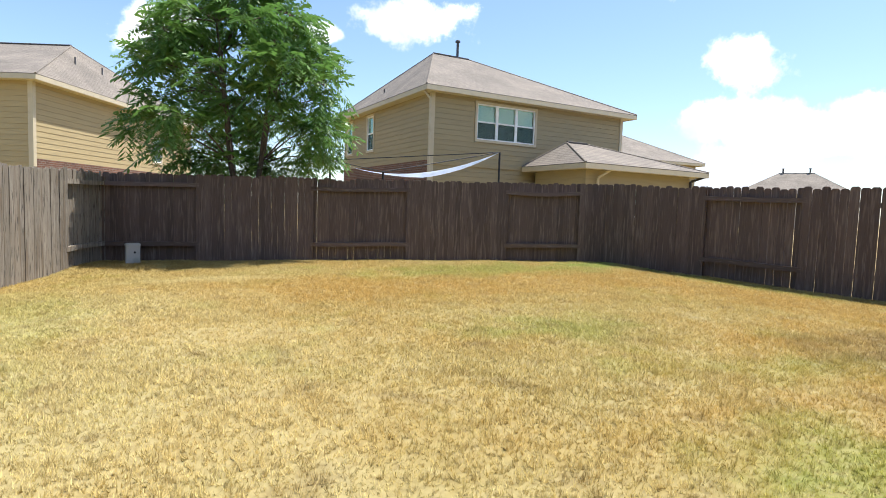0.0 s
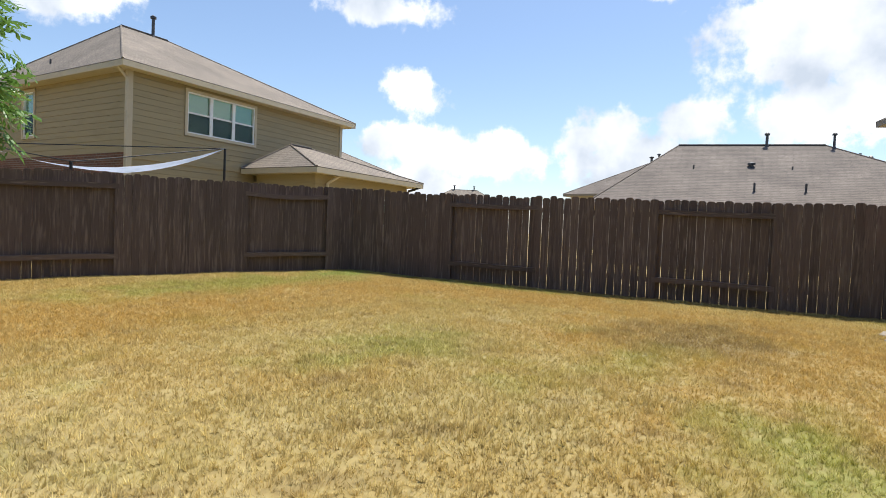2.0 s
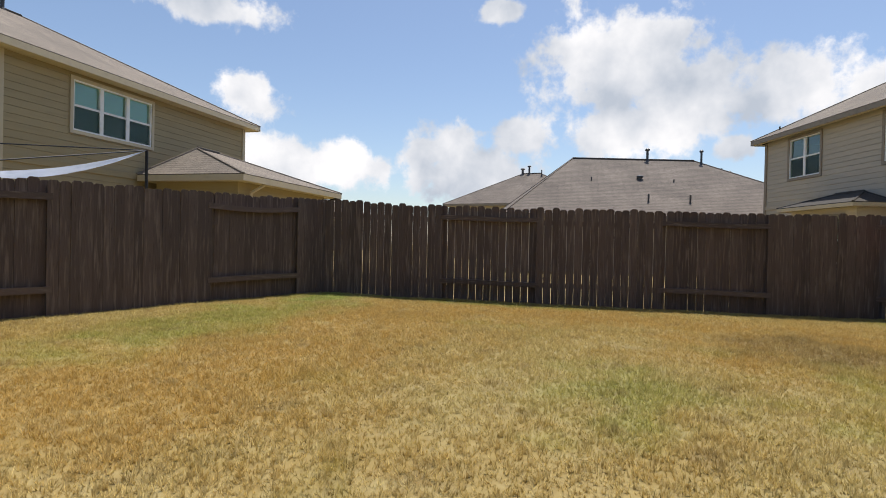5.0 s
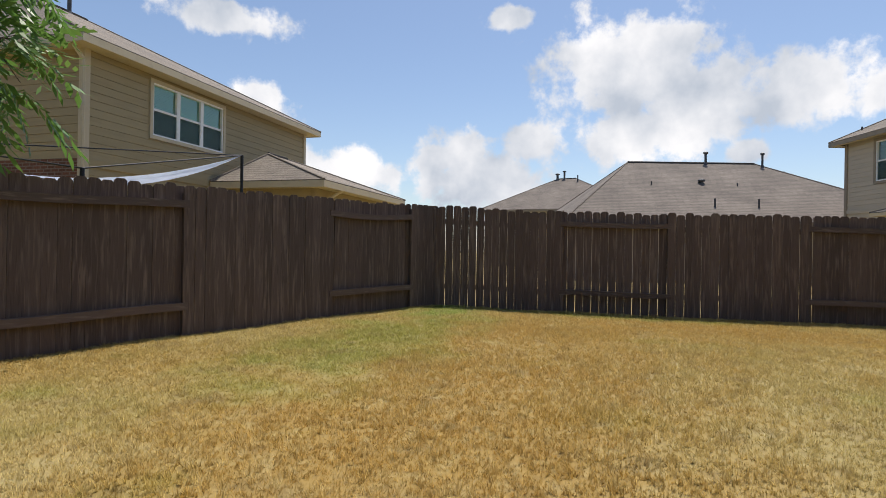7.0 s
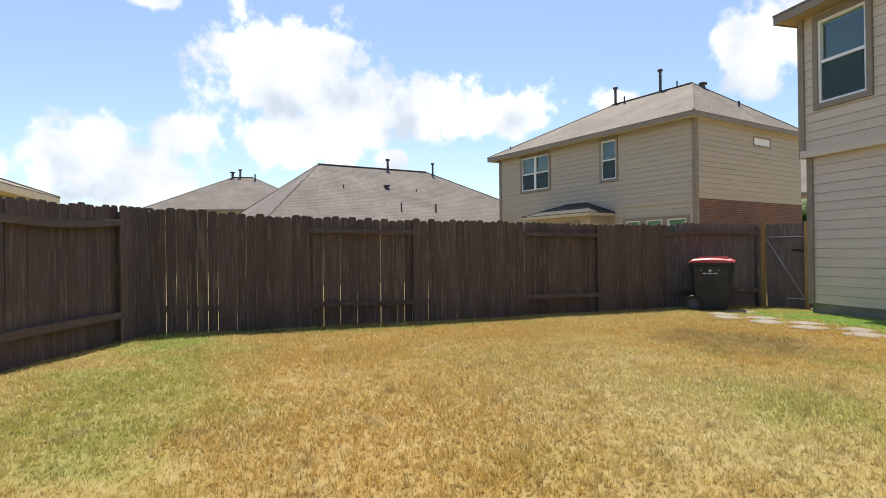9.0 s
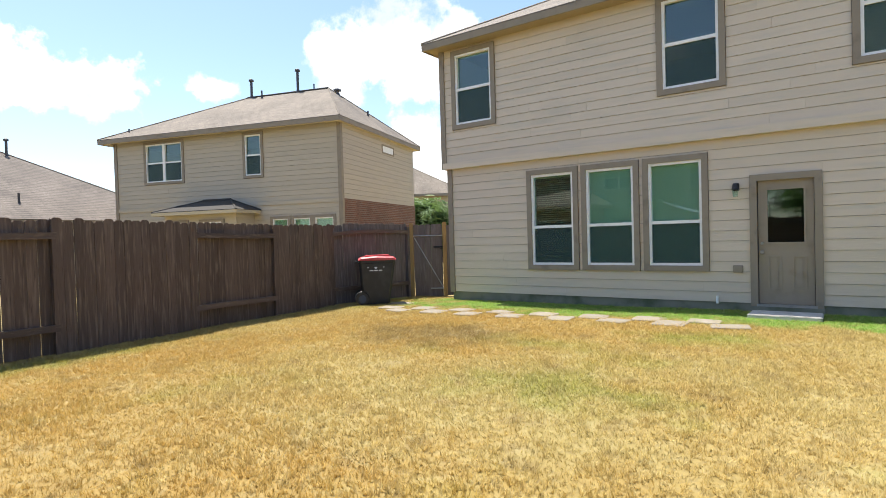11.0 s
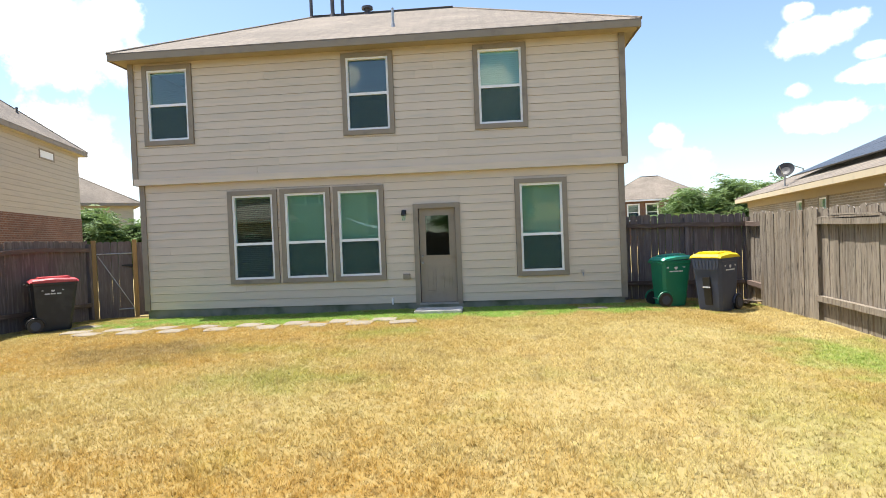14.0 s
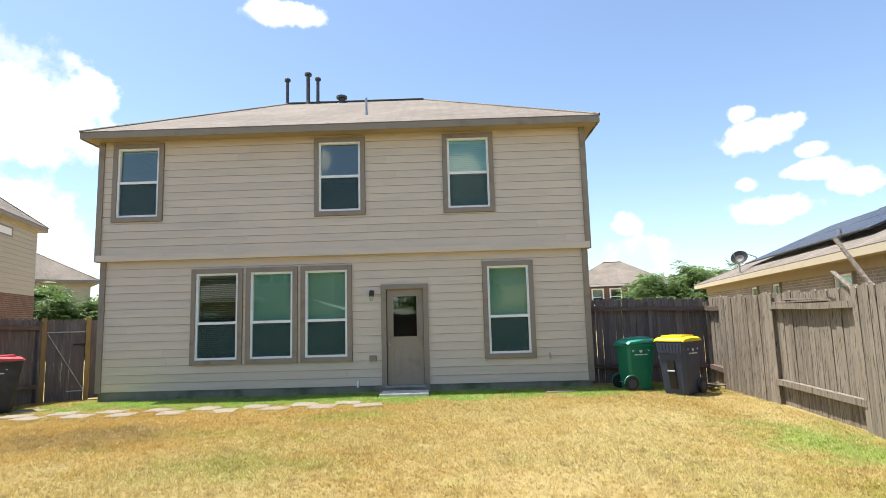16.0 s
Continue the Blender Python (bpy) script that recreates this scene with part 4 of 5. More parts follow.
def plain_house(name, label, m, L, D, Z, ridge, top, wall, shingle, inset=0.45, wins=(), trim=None, pipes=()):
    """A house seen from afar: storey walls, windows on the face towards the yard, hip roof."""
    h = thing("house", label, "house", m=m)
    F = face_at(0, 0, 0)
    wall_core(h, F, L, 0, Z + 0.05, list(wins), wall)
    for q in wins:
        window(h, F, *q, trim=0.09, trim_mat=trim or M_TRIM, blind=False)
    shell(h, 0, 0.16, L, D, 0, Z + 0.05, wall, ("s",))
    part("room_wall", box(0.15, 2.5, 0, L - 0.15, 2.6, Z), M_ROOM, h)
    hip_roof(h, -inset, -inset, L + inset, D + inset, Z, ridge, top, shingle, trim or M_TRIM)
    for x, y, z, hh, r, c in pipes:
        vent_pipe(h, x, y, z, hh, r, c)
    return h


# one-storey house beyond the side fence; local +y points away from the yard
plain_house("house", "single-storey house with a broad brown hip roof", pose(22.5, 10.32, 0, 0, 0, -72.8), 14.8, 9.2, 2.25, ((3.5, 4.6), (9.57, 4.6)), 5.48, M_SAND, M_SHINGLE2,
            pipes=((3.9, 2.4, 4.0, 0.3, 0.03, False), (7.2, 4.5, 5.4, 0.55, 0.06, True), (9.8, 4.3, 5.3, 0.6, 0.05, True), (10.8, 4.3, 4.85, 0.25, 0.05, False), (11.2, 4.3, 4.7, 0.2, 0.05, True),
                   (6.2, 2.6, 4.15, 0.22, 0.08, True), (7.7, 2.4, 4.05, 0.22, 0.03, False), (5.9, 0.6, 3.0, 0.4, 0.04, False), (7.7, 0.6, 3.0, 0.4, 0.04, False)))
plain_house("house", "distant two-storey house with tan siding", pose(44, 19.5, 0, 0, 0, -100), 12, 10, 4.2, ((4.6, 4.8), (6.2, 4.8)), 7.3, M_SAND, M_SHINGLE2, pipes=((4.6, 4.8, 7.2, 0.5, 0.1, True), (5.2, 4.8, 7.2, 0.7, 0.08, True), (6.5, 4.2, 7.0, 0.5, 0.05, False)))
plain_house("house", "distant house roof beyond the fence line", pose(66, 50, 0, 0, 0, -60), 12, 10, 4.2, ((4.0, 5), (8, 5)), 7.2, M_SAND, M_SHINGLE, pipes=((4.5, 5, 7.1, 0.7, 0.1, True), (7.5, 5, 7.1, 0.7, 0.1, True)))
plain_house("house", "two-storey olive house behind its neighbour", pose(26.0, 31.5, 0, 0, 0, -4), 9, 9, 4.9, ((3.0, 4.5), (5.5, 4.5)), 7.4, M_OLIVE, M_SHINGLE, trim=M_CREAM)
# far houses past the own house
plain_house("house", "distant brick house with a tan hip roof", pose(-10.4, -44, 0, 0, 0, 168), 9, 9, 4.2, ((3.6, 4.5), (5.4, 4.5)), 6.9, M_BRICK, M_SHINGLE, wins=((2.2, 3.2, 2.4, 3.9), (3.9, 4.9, 2.4, 3.9), (5.6, 6.6, 2.4, 3.9)), trim=M_WHITE)
plain_house("house", "distant house with a tan roof", pose(38, -26, 0, 0, 0, 130), 10, 9, 4.4, ((3.5, 4.5), (6.5, 4.5)), 7.4, M_SAND, M_SHINGLE)


def west_house():
    """Ochre house beyond the back corner, its long side in the sun."""
    h = thing("house", "ochre lap-sided house with brick base in sunlight", "house", m=pose(-4.3, 25.05, 0, 0, 0, -26.3))
    L, D, Z = 9.0, 12.0, 5.0
    G = face_at(0, 0, 90)                        # long side, faces local +x
    q = (7.9, 8.7, 2.9, 4.1)
    siding(h, G, D, 2.40, Z + 0.05, [(q[0] - 0.1, q[1] + 0.1, q[2] - 0.1, q[3] + 0.1)], M_YELLOW, 0.19, 20, 11)
    part("brick_wall", box(0, -0.03, 0, D, 0.02, 2.40), M_BRICK, h, m=G)
    wall_core(h, G, D, 0, Z + 0.1, [q], M_ROOM)
    window(h, G, *q, trim=0.09, trim_mat=M_CREAM)
    F = face_at(-L, 0, 0)
    wall_core(h, F, L - 0.17, 0, Z + 0.1, [], M_YELLOW)
    siding(h, F, L - 0.1, 0.2, Z + 0.05, [], M_YELLOW, 0.19, 20, 12)
    part("corner_trim", box(-0.12, -0.05, 0, 0.05, 0.1, Z + 0.02), M_CREAM, h)
    part("wall", box(-L, D - 0.14, 0, -0.17, D, Z + 0.1), M_YELLOW, h)
    part("wall", box(-L, 0.17, 0, -L + 0.14, D - 0.14, Z + 0.1), M_YELLOW, h)
    hip_roof(h, -L - 0.45, -0.45, 0.45, D + 0.45, Z, ((-6.5, 5.53), (-2.3, 5.53)), 7.62, M_SHINGLE, M_CREAM, M_CREAM)
    for y in (3.8, 5.6):
        vent_pipe(h, -1.0, y, 6.4, 0.35, 0.03, False)
    vent_pipe(h, -0.8, 9.0, 6.1, 0.3, 0.12, True)


west_house()


def brick_house():
    """One-storey brick neighbour with solar panels on the slope towards the yard."""
    h = thing("house", "single-storey tan brick neighbour house with solar panels", "house", m=pose(-7.35, 2.2, 0, 0, 0, -11.5))
    D, L = 17.0, 10.0
    G = face_at(0, -D, 90)                        # long side faces local +x
    V = lambda y: D + y
    wins = [(V(-4.0), V(-3.1), 1.45, 2.26), (V(-8.25), V(-7.65), 1.4, 2.26), (V(-10.35), V(-9.75), 1.4, 2.26)]
    wall_core(h, G, D, 0, 2.6, wins, M_BRICK2, 0.2, "brick_wall")
    for q in wins:
        window(h, G, *q, trim=0.05, trim_mat=M_TRIM)
    part("frieze_board", box(0, -0.03, 2.3, D, 0.02, 2.6), M_SOFFIT, h, m=G)
    part("brick_wall", box(-L, -D, 0, -L + 0.2, 0, 2.6), M_BRICK2, h)
    part("brick_wall", box(-L + 0.2, -0.2, 0, -0.25, 0, 2.6), M_BRICK2, h)
    part("brick_wall", box(-L + 0.2, -D, 0, -0.25, -D + 0.2, 2.6), M_BRICK2, h)
    part("room_wall", box(-3.2, -D + 0.3, 0, -3.1, -0.3, 2.5), M_ROOM, h)
    hip_roof(h, -L - 0.45, -D - 0.45, 0.45, 0.45, 2.55, ((-5, -D + 5), (-5, -4.6)), 5.0, M_SHINGLE, M_CREAM, M_SOFFIT)
    sl = math.atan2(5.0 - 2.72, 5.45)
    R = pose(0.45, 0, 2.72) @ Matrix.Rotation(sl, 4, "Y")
    for k in range(9):
        y = -12.2 + k * 1.03
        for r in range(2):
            p = part("solar_panel", box(-2.6 - r * 1.7, y, 0.15, -0.95 - r * 1.7, y + 1.0, 0.19, 0.006), M_SOLAR, h, m=R)
    for y, x, hh, r, c in ((-0.6, -0.7, 0.4, 0.045, False), (-4.2, -0.5, 0.35, 0.045, False), (-2.0, -3.4, 0.5, 0.05, False), (0.0, -2.5, 0.8, 0.07, True), (-0.9, -3.2, 0.3, 0.06, True)):
        vent_pipe(h, x, y - 0.5, 2.72 + (0.45 - x) * math.tan(sl), hh, r, c, M_STEEL)
    bm = bmesh.new()
    add_tube(bm, (0.2, -10.9, 2.7), (0.2, -10.9, 3.2), 0.03, n=8)
    dish = part("satellite_dish", bm, M_STEEL, h, "grey satellite dish on the eave")
    bm = bmesh.new()
    r = bmesh.ops.create_uvsphere(bm, u_segments=18, v_segments=10, radius=0.5)
    bmesh.ops.delete(bm, geom=[v for v in bm.verts if v.co.z > -0.32], context="VERTS")
    bmesh.ops.transform(bm, matrix=pose(0.3, -10.8, 3.62, 60, 0, 150), verts=bm.verts)
    bmesh.ops.solidify(bm, geom=bm.faces[:], thickness=0.012)
    part("reflector", bm, M_DARKM, dish)
    part("feed_arm", tube((0.2, -10.9, 3.1), (0.55, -10.3, 3.55), 0.012, n=6), M_STEEL, dish)


brick_house()

# ---- fences ----
PICKET_MESHES = {}


def picket_mesh(w, h, material):
    """One dog-eared board, w wide and h high, 17 mm thick."""
    key = (round(w, 3), round(h, 2), material.name)
    if key not in PICKET_MESHES:
        bm = bmesh.new()
        c = 0.028
        prof = [(-w / 2, 0), (w / 2, 0), (w / 2, h - c), (w / 2 - c, h), (-w / 2 + c, h), (-w / 2, h - c)]
        rows = [[bm.verts.new((x, y, z)) for x, z in prof] for y in (-0.0085, 0.0085)]
        bm.faces.new(rows[0])
        bm.faces.new(rows[1][::-1])
        for k in range(6):
            bm.faces.new((rows[0][k], rows[1][k], rows[1][(k + 1) % 6], rows[0][(k + 1) % 6]))
        bmesh.ops.recalc_face_normals(bm, faces=bm.faces)
        me = bpy.data.meshes.new("picket")
        bm.to_mesh(me)
        bm.free()
        me.materials.append(material)
        PICKET_MESHES[key] = me
    return PICKET_MESHES[key]


def fence_section(fence, p, q, rails_in, material, rnd, height=1.85, gap=0.006, post=True, rail_mat=None, bow=0.0):
    """Boards from p to q. rails_in: the rails face the yard and the boards hang behind them; otherwise the boards hide the rails.
    The yard lies on the right-hand side of the way from p to q."""
    p, q = Vector((*p, 0)), Vector((*q, 0))
    d = (q - p)
    L = d.length
    d.normalize()
    n = Vector((d.y, -d.x, 0))                  # towards the yard
    ang = math.degrees(math.atan2(d.y, d.x))
    off = -0.03 if rails_in else 0.052
    s = 0.0
    if not rails_in:
        s = -0.06
        L += 0.06
    while s < L - 0.004:
        w = rnd.choice((0.132, 0.136, 0.14, 0.14))
        if L - s < w + 0.03:
            w = max(0.03, round(L - s, 2))
        h = height + rnd.choice((-0.02, 0.0, 0.0, 0.01, 0.02))
        c = p + d * (s + w / 2) + n * (off + rnd.uniform(-0.003, 0.003))
        gz = ground_z(c.x, c.y)
        m = pose(c.x, c.y, gz - 0.035 + rnd.uniform(0, 0.015), rnd.uniform(-0.4, 0.4), rnd.uniform(-0.09, 0.09), ang + rnd.uniform(-1.2, 1.2))
        linked("picket", picket_mesh(w, h, material), fence, m=m)
        s += w + gap * rnd.choice((0.4, 0.8, 1.0, 1.4))
    L = (q - p).length
    for z in ((0.36, 1.60) if rails_in else (0.36, 1.55)):
        bm = bmesh.new()
        k = 8
        base = 0.022
        rings = []
        for i in range(k + 1):
            f = i / k
            sag = bow * math.sin(math.pi * f) * (1 if z > 1 else -0.4)
            c = p + d * (L * f) + n * base
            z0 = ground_z(c.x, c.y) + z - sag
            rings.append([bm.verts.new(c + n * a + Vector((0, 0, z0 + b))) for a, b in ((-0.04, -0.045), (0.0 if not rails_in else 0.045, -0.045), (0.0 if not rails_in else 0.045, 0.045), (-0.04, 0.045))])
        for a, b in zip(rings, rings[1:]):
            for j in range(4):
                bm.faces.new((a[j], a[(j + 1) % 4], b[(j + 1) % 4], b[j]))
        bm.faces.new(rings[0])
        bm.faces.new(rings[-1][::-1])
        bmesh.ops.recalc_face_normals(bm, faces=bm.faces)
        part("rail", bm, rail_mat or M_RAIL, fence)
    if post:
        fence_post(fence, p, ang, material)


def fence_post(fence, p, ang, material, h=1.74, size=0.045):
    gz = ground_z(p.x, p.y)
    part("post", box(-size, -size, -0.2, size, size, h, 0.006), material, fence, m=pose(p.x, p.y, gz, 0, 0, ang))


def fence_line(label, points, sides, material, seed, gaps=None, rail_mat=None, bows=None):
    f = thing("fence", label, "fence", "fences round the yard")
    rnd = random.Random(seed)
    for k, (p, q) in enumerate(zip(points, points[1:])):
        fence_section(f, p, q, sides[k], material, rnd, gap=(gaps[k] if gaps else 0.006), rail_mat=rail_mat, bow=(bows[k] if bows else 0.012))
    fence_post(f, Vector((*points[-1], 0)), 0, material)
    return f


# the way round: clockwise seen from above, so that the yard is on the right
NW, NE = (-1.40, 14.90), (9.03, 11.6)
fence_line("dark weathered board fence along the back", [NW, (0.41, 14.36), (2.66, 13.98), (4.76, 13.30), (6.86, 12.56), (8.5, 11.84), NE], [True, False, True, False, True, False], M_WOOD, 21, [0.001, 0.0015, 0.0025, 0.002, 0.0015, 0.001], bows=[0.0, 0.0, 0.01, 0, 0.035, 0])
fence_line("dark weathered board fence with narrow gaps along the side", [NE, (9.62, 9.38), (9.90, 7.49), (10.25, 5.36), (10.58, 3.44), (10.74, 1.78)], [False, True, False, True, False], M_WOOD, 22, [0.0045, 0.007, 0.0065, 0.0065, 0.004])
fence_line("brown board fence beside the gate with rails showing", [(10.74, 1.75), (10.13, -0.17)], [True], M_GATE, 23, [0.003], bows=[-0.04])
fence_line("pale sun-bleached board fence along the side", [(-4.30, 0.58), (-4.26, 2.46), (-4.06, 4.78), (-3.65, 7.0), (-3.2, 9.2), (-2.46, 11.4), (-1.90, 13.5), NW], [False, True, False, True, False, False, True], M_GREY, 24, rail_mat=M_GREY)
fence_line("dark board fence between the house and the side fence", [(-1.88, -0.48), (-3.2, -0.48), (-4.42, -0.46)], [True, True], M_GATE, 25, [0.013, 0.013])
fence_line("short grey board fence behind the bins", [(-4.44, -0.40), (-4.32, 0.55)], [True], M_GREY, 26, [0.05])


def gate():
    g = thing("gate", "closed wooden board gate with a metal brace", "gate")
    a, b = Vector((10.08, -0.27, 0)), Vector((9.35, -0.66, 0))
    d = (b - a).normalized()
    ang = math.degrees(math.atan2(d.y, d.x))
    L = (b - a).length
    rnd = random.Random(31)
    M = pose(a.x, a.y, ground_z(a.x, a.y), 0, 0, ang)
    n = 5
    w = (L - 0.12) / n
    for k in range(n):
        linked("board", picket_mesh(round(w - 0.002, 3), 1.80, M_GATE), g, m=M @ pose(0.06 + w * (k + 0.5), 0.03, -0.02, 0, rnd.uniform(-0.4, 0.4), 0))
    for p in (0.0, L):
        part("post", box(p - 0.045, -0.045, -0.2, p + 0.045, 0.045, 1.82, 0.006), M_POST, g, "yellow-brown treated pine post", M)
    bm = bmesh.new()
    add_tube(bm, (0.04, 0.008, 1.50), (L - 0.04, 0.008, 1.50), 0.016, n=8)
    add_tube(bm, (0.07, 0.008, 1.46), (L - 0.06, 0.008, 0.22), 0.013, n=8)
    add_tube(bm, (L * 0.55, 0.008, 0.2), (L - 0.04, 0.008, 0.2), 0.016, n=8)
    part("filler_board", box(L + 0.05, -0.02, 0.03, L + 0.62, 0.0, 1.75), M_GATE, g, m=M)
    part("brace", bm, M_STEEL, g, "thin galvanised gate brace", M)
    bm = bmesh.new()
    add_box(bm, L - 0.28, -0.012, 1.2, L - 0.04, 0.018, 1.24)
    add_tube(bm, (L - 0.12, -0.015, 1.18), (L - 0.05, -0.015, 1.18), 0.01, n=6)
    part("latch", bm, M_DARKM, g, "dark metal latch", M)


gate()

# ---- bins ----


def bin_at(label, body, lid, m, side=1, w=0.60, d=0.66, h=0.98, grip=False, ajar=0.0):
    """Two-wheeled refuse cart: tapered body, overhanging lid, wheels on an axle, handle at the back (+y), print on one side."""
    b = thing("wheelie_bin", label, "bin", "refuse bins", m=m)
    bm = bmesh.new()
    rings = []
    for f, s in ((0.0, 0.82), (0.06, 0.85), (0.5, 0.92), (0.86, 0.98), (0.87, 1.03), (0.93, 1.04), (0.93, 0.98)):
        hw, y0, y1, z = w / 2 * s, -d / 2 * (0.72 + 0.28 * f) * min(s + 0.08, 1.05), d / 2 * (0.9 + 0.1 * f) * min(s + 0.1, 1.03), h * f
        c = 0.05
        rings.append([bm.verts.new(v) for v in ((-hw + c, y0, z), (hw - c, y0, z), (hw, y0 + c, z), (hw, y1 - c, z), (hw - c, y1, z), (-hw + c, y1, z), (-hw, y1 - c, z), (-hw, y0 + c, z))])
    bm.faces.new(rings[0][::-1])
    for a, c in zip(rings, rings[1:]):
        for k in range(8):
            bm.faces.new((a[k], a[(k + 1) % 8], c[(k + 1) % 8], c[k]))
    bm.faces.new(rings[-1])
    part("body", bm, body, b)
    hw, y0, y1 = w / 2 * 1.06, -d / 2 * 1.08, d / 2 * 1.06
    prof = [(y0, h * 0.925), (y0, h * 0.945), (y0 + 0.05, h * 0.985), (0, h * 1.01), (y1 - 0.06, h * 0.99), (y1, h * 0.95), (y1, h * 0.93)]
    bm = bmesh.new()
    ra = [[bm.verts.new((x, y, z - drop if 0 < i < 6 else z)) for i, (y, z) in enumerate(prof)] for x, drop in ((-hw, 0.03), (-hw + 0.05, 0.0), (hw - 0.05, 0.0), (hw, 0.03))]
    for a, c in zip(ra, ra[1:]):
        for i in range(len(prof) - 1):
            bm.faces.new((a[i], c[i], c[i + 1], a[i + 1]))
        bm.faces.new((a[-1], c[-1], c[0], a[0]))
    bm.faces.new(ra[0])
    bm.faces.new(ra[-1][::-1])
    bmesh.ops.recalc_face_normals(bm, faces=bm.faces)
    top = part("lid", bm, lid, b, m=pose(0, y1, h * 0.93, -ajar, 0, 0) @ pose(0, -y1, -h * 0.93))
    bm = bmesh.new()
    add_box(bm, -hw * 0.72, y0 * 0.68, h * 0.985, hw * 0.72, y1 * 0.62, h * 1.025)
    bmesh.ops.bevel(bm, geom=bm.edges[:], offset=0.012, segments=2, affect="EDGES")
    part("lid_panel", bm, lid, top)
    for s in (-1, 1):
        bm = bmesh.new()
        add_tube(bm, (s * w * 0.42, d * 0.44, 0.135), (s * w * 0.52, d * 0.44, 0.135), 0.135, n=24)
        wh = part("wheel", bm, M_BLACK, b)
        part("hub", tube((s * w * 0.515, d * 0.44, 0.135), (s * w * 0.535, d * 0.44, 0.135), 0.085, n=16), M_CHAR, wh)
        bm = bmesh.new()
        prev = None
        for k in range(9):
            t = math.pi * k / 8
            p = Vector((s * w * 0.47, d * 0.44 - 0.155 * math.cos(t), 0.135 + 0.155 * math.sin(t)))
            if prev is not None:
                add_tube(bm, prev, p, 0.016, n=6)
            prev = p
        part("wheel_arch", bm, body, b)
    part("axle", tube((-w * 0.45, d * 0.44, 0.135), (w * 0.45, d * 0.44, 0.135), 0.012, n=8), M_STEEL, b)
    bm = bmesh.new()
    add_tube(bm, (-w * 0.38, d * 0.60, h * 0.9), (w * 0.38, d * 0.60, h * 0.9), 0.016, n=8)
    for s in (-1, 1):
        add_tube(bm, (s * w * 0.36, d * 0.48, h * 0.86), (s * w * 0.36, d * 0.60, h * 0.9), 0.014, n=8)
    part("handle", bm, body, b)
    if grip:
        # ribbed lifting apron under the rim and an upright slot with a bar across it
        bm = bmesh.new()
        za, zb = h * 0.72, h * 0.9
        vs = [[bm.verts.new((x * f, y, z)) for x in (-w * 0.47, w * 0.47)] for y, z, f in ((-d * 0.53, zb, 1.0), (-d * 0.505, za, 0.86), (-d * 0.44, za, 0.86), (-d * 0.44, zb, 1.0))]
        for k in range(4):
            bm.faces.new((vs[k][0], vs[k][1], vs[(k + 1) % 4][1], vs[(k + 1) % 4][0]))
        bm.faces.new([v[0] for v in vs])
        bm.faces.new([v[1] for v in vs][::-1])
        bmesh.ops.recalc_face_normals(bm, faces=bm.faces)
        ap = part("apron", bm, body, b)
        for k in range(7):
            x = w * (-0.36 + 0.12 * k)
            part("rib", tube((x, -d * 0.532, zb - 0.02), (x * 0.9, -d * 0.506, za + 0.01), 0.012, 0.005, 6), body, ap)
        rec = part("slot", box(-0.075, -0.012, 0.0, 0.075, 0.02, h * 0.5, 0.01), M_BLACK, b, "dark upright slot", pose(0, -d * 0.355, h * 0.1, 9, 0, 0))
        part("grab_bar", box(-0.07, -0.03, h * 0.31, 0.07, -0.012, h * 0.31 + 0.02), M_PRINT, rec, "pale grab bar")
    bm = bmesh.new()
    for k in range(9):
        t = math.pi * (0.12 + 0.76 * k / 8)
        add_box(bm, -0.16 * math.cos(t) - 0.014, -0.006, 0.03 + 0.055 * math.sin(t), -0.16 * math.cos(t) + 0.014, 0.006, 0.055 + 0.055 * math.sin(t))
    for k, (x0, x1) in enumerate(((-0.12, -0.05), (-0.035, 0.04), (0.055, 0.12))):
        add_box(bm, x0, -0.006, 0.0, x1, 0.006, 0.016)
    r = bmesh.ops.create_cone(bm, cap_ends=True, segments=12, radius1=0.03, radius2=0.03, depth=0.012)
    bmesh.ops.transform(bm, matrix=pose(0, 0, 0.06, 90, 0, 0), verts=r["verts"])
    f = 0.70
    hw = w / 2 * (0.92 + (f - 0.5) / 0.36 * 0.06)
    bmesh.ops.scale(bm, vec=(1.15, 1.0, 1.5), verts=bm.verts)
    part("print", bm, M_PRINT, b, "pale worn bars of print", pose(side * (hw + 0.003), 0.03, h * f, 0, 0, 90 * side) @ pose(0, 0, 0, -math.degrees(math.atan(w / 2 * 0.06 / (0.36 * h))), 0, 0))
    return b


gz = ground_z
bin_at("black plastic wheelie bin with a red lid by the fence", M_BLACK, M_RED, pose(9.97, 1.13, gz(10, 1) + 0.01, 0, 0, -45), -1, w=0.64, d=0.78, h=1.06)
bin_at("green plastic wheelie bin standing against the fence", M_GREENP, M_TEAL, pose(-2.54, 0.49, gz(-2.5, 0.5) + 0.005, 0, 0, 283), -1, w=0.52, d=0.60, h=0.96, ajar=4)
bin_at("charcoal plastic wheelie bin with a yellow lid", M_CHAR, M_YELP, pose(-3.16, 1.10, gz(-3.0, 1.0) + 0.005, 0, 0, 129), w=0.56, d=0.65, h=1.06, grip=True)

# ---- utility box, step, stepping stones ----


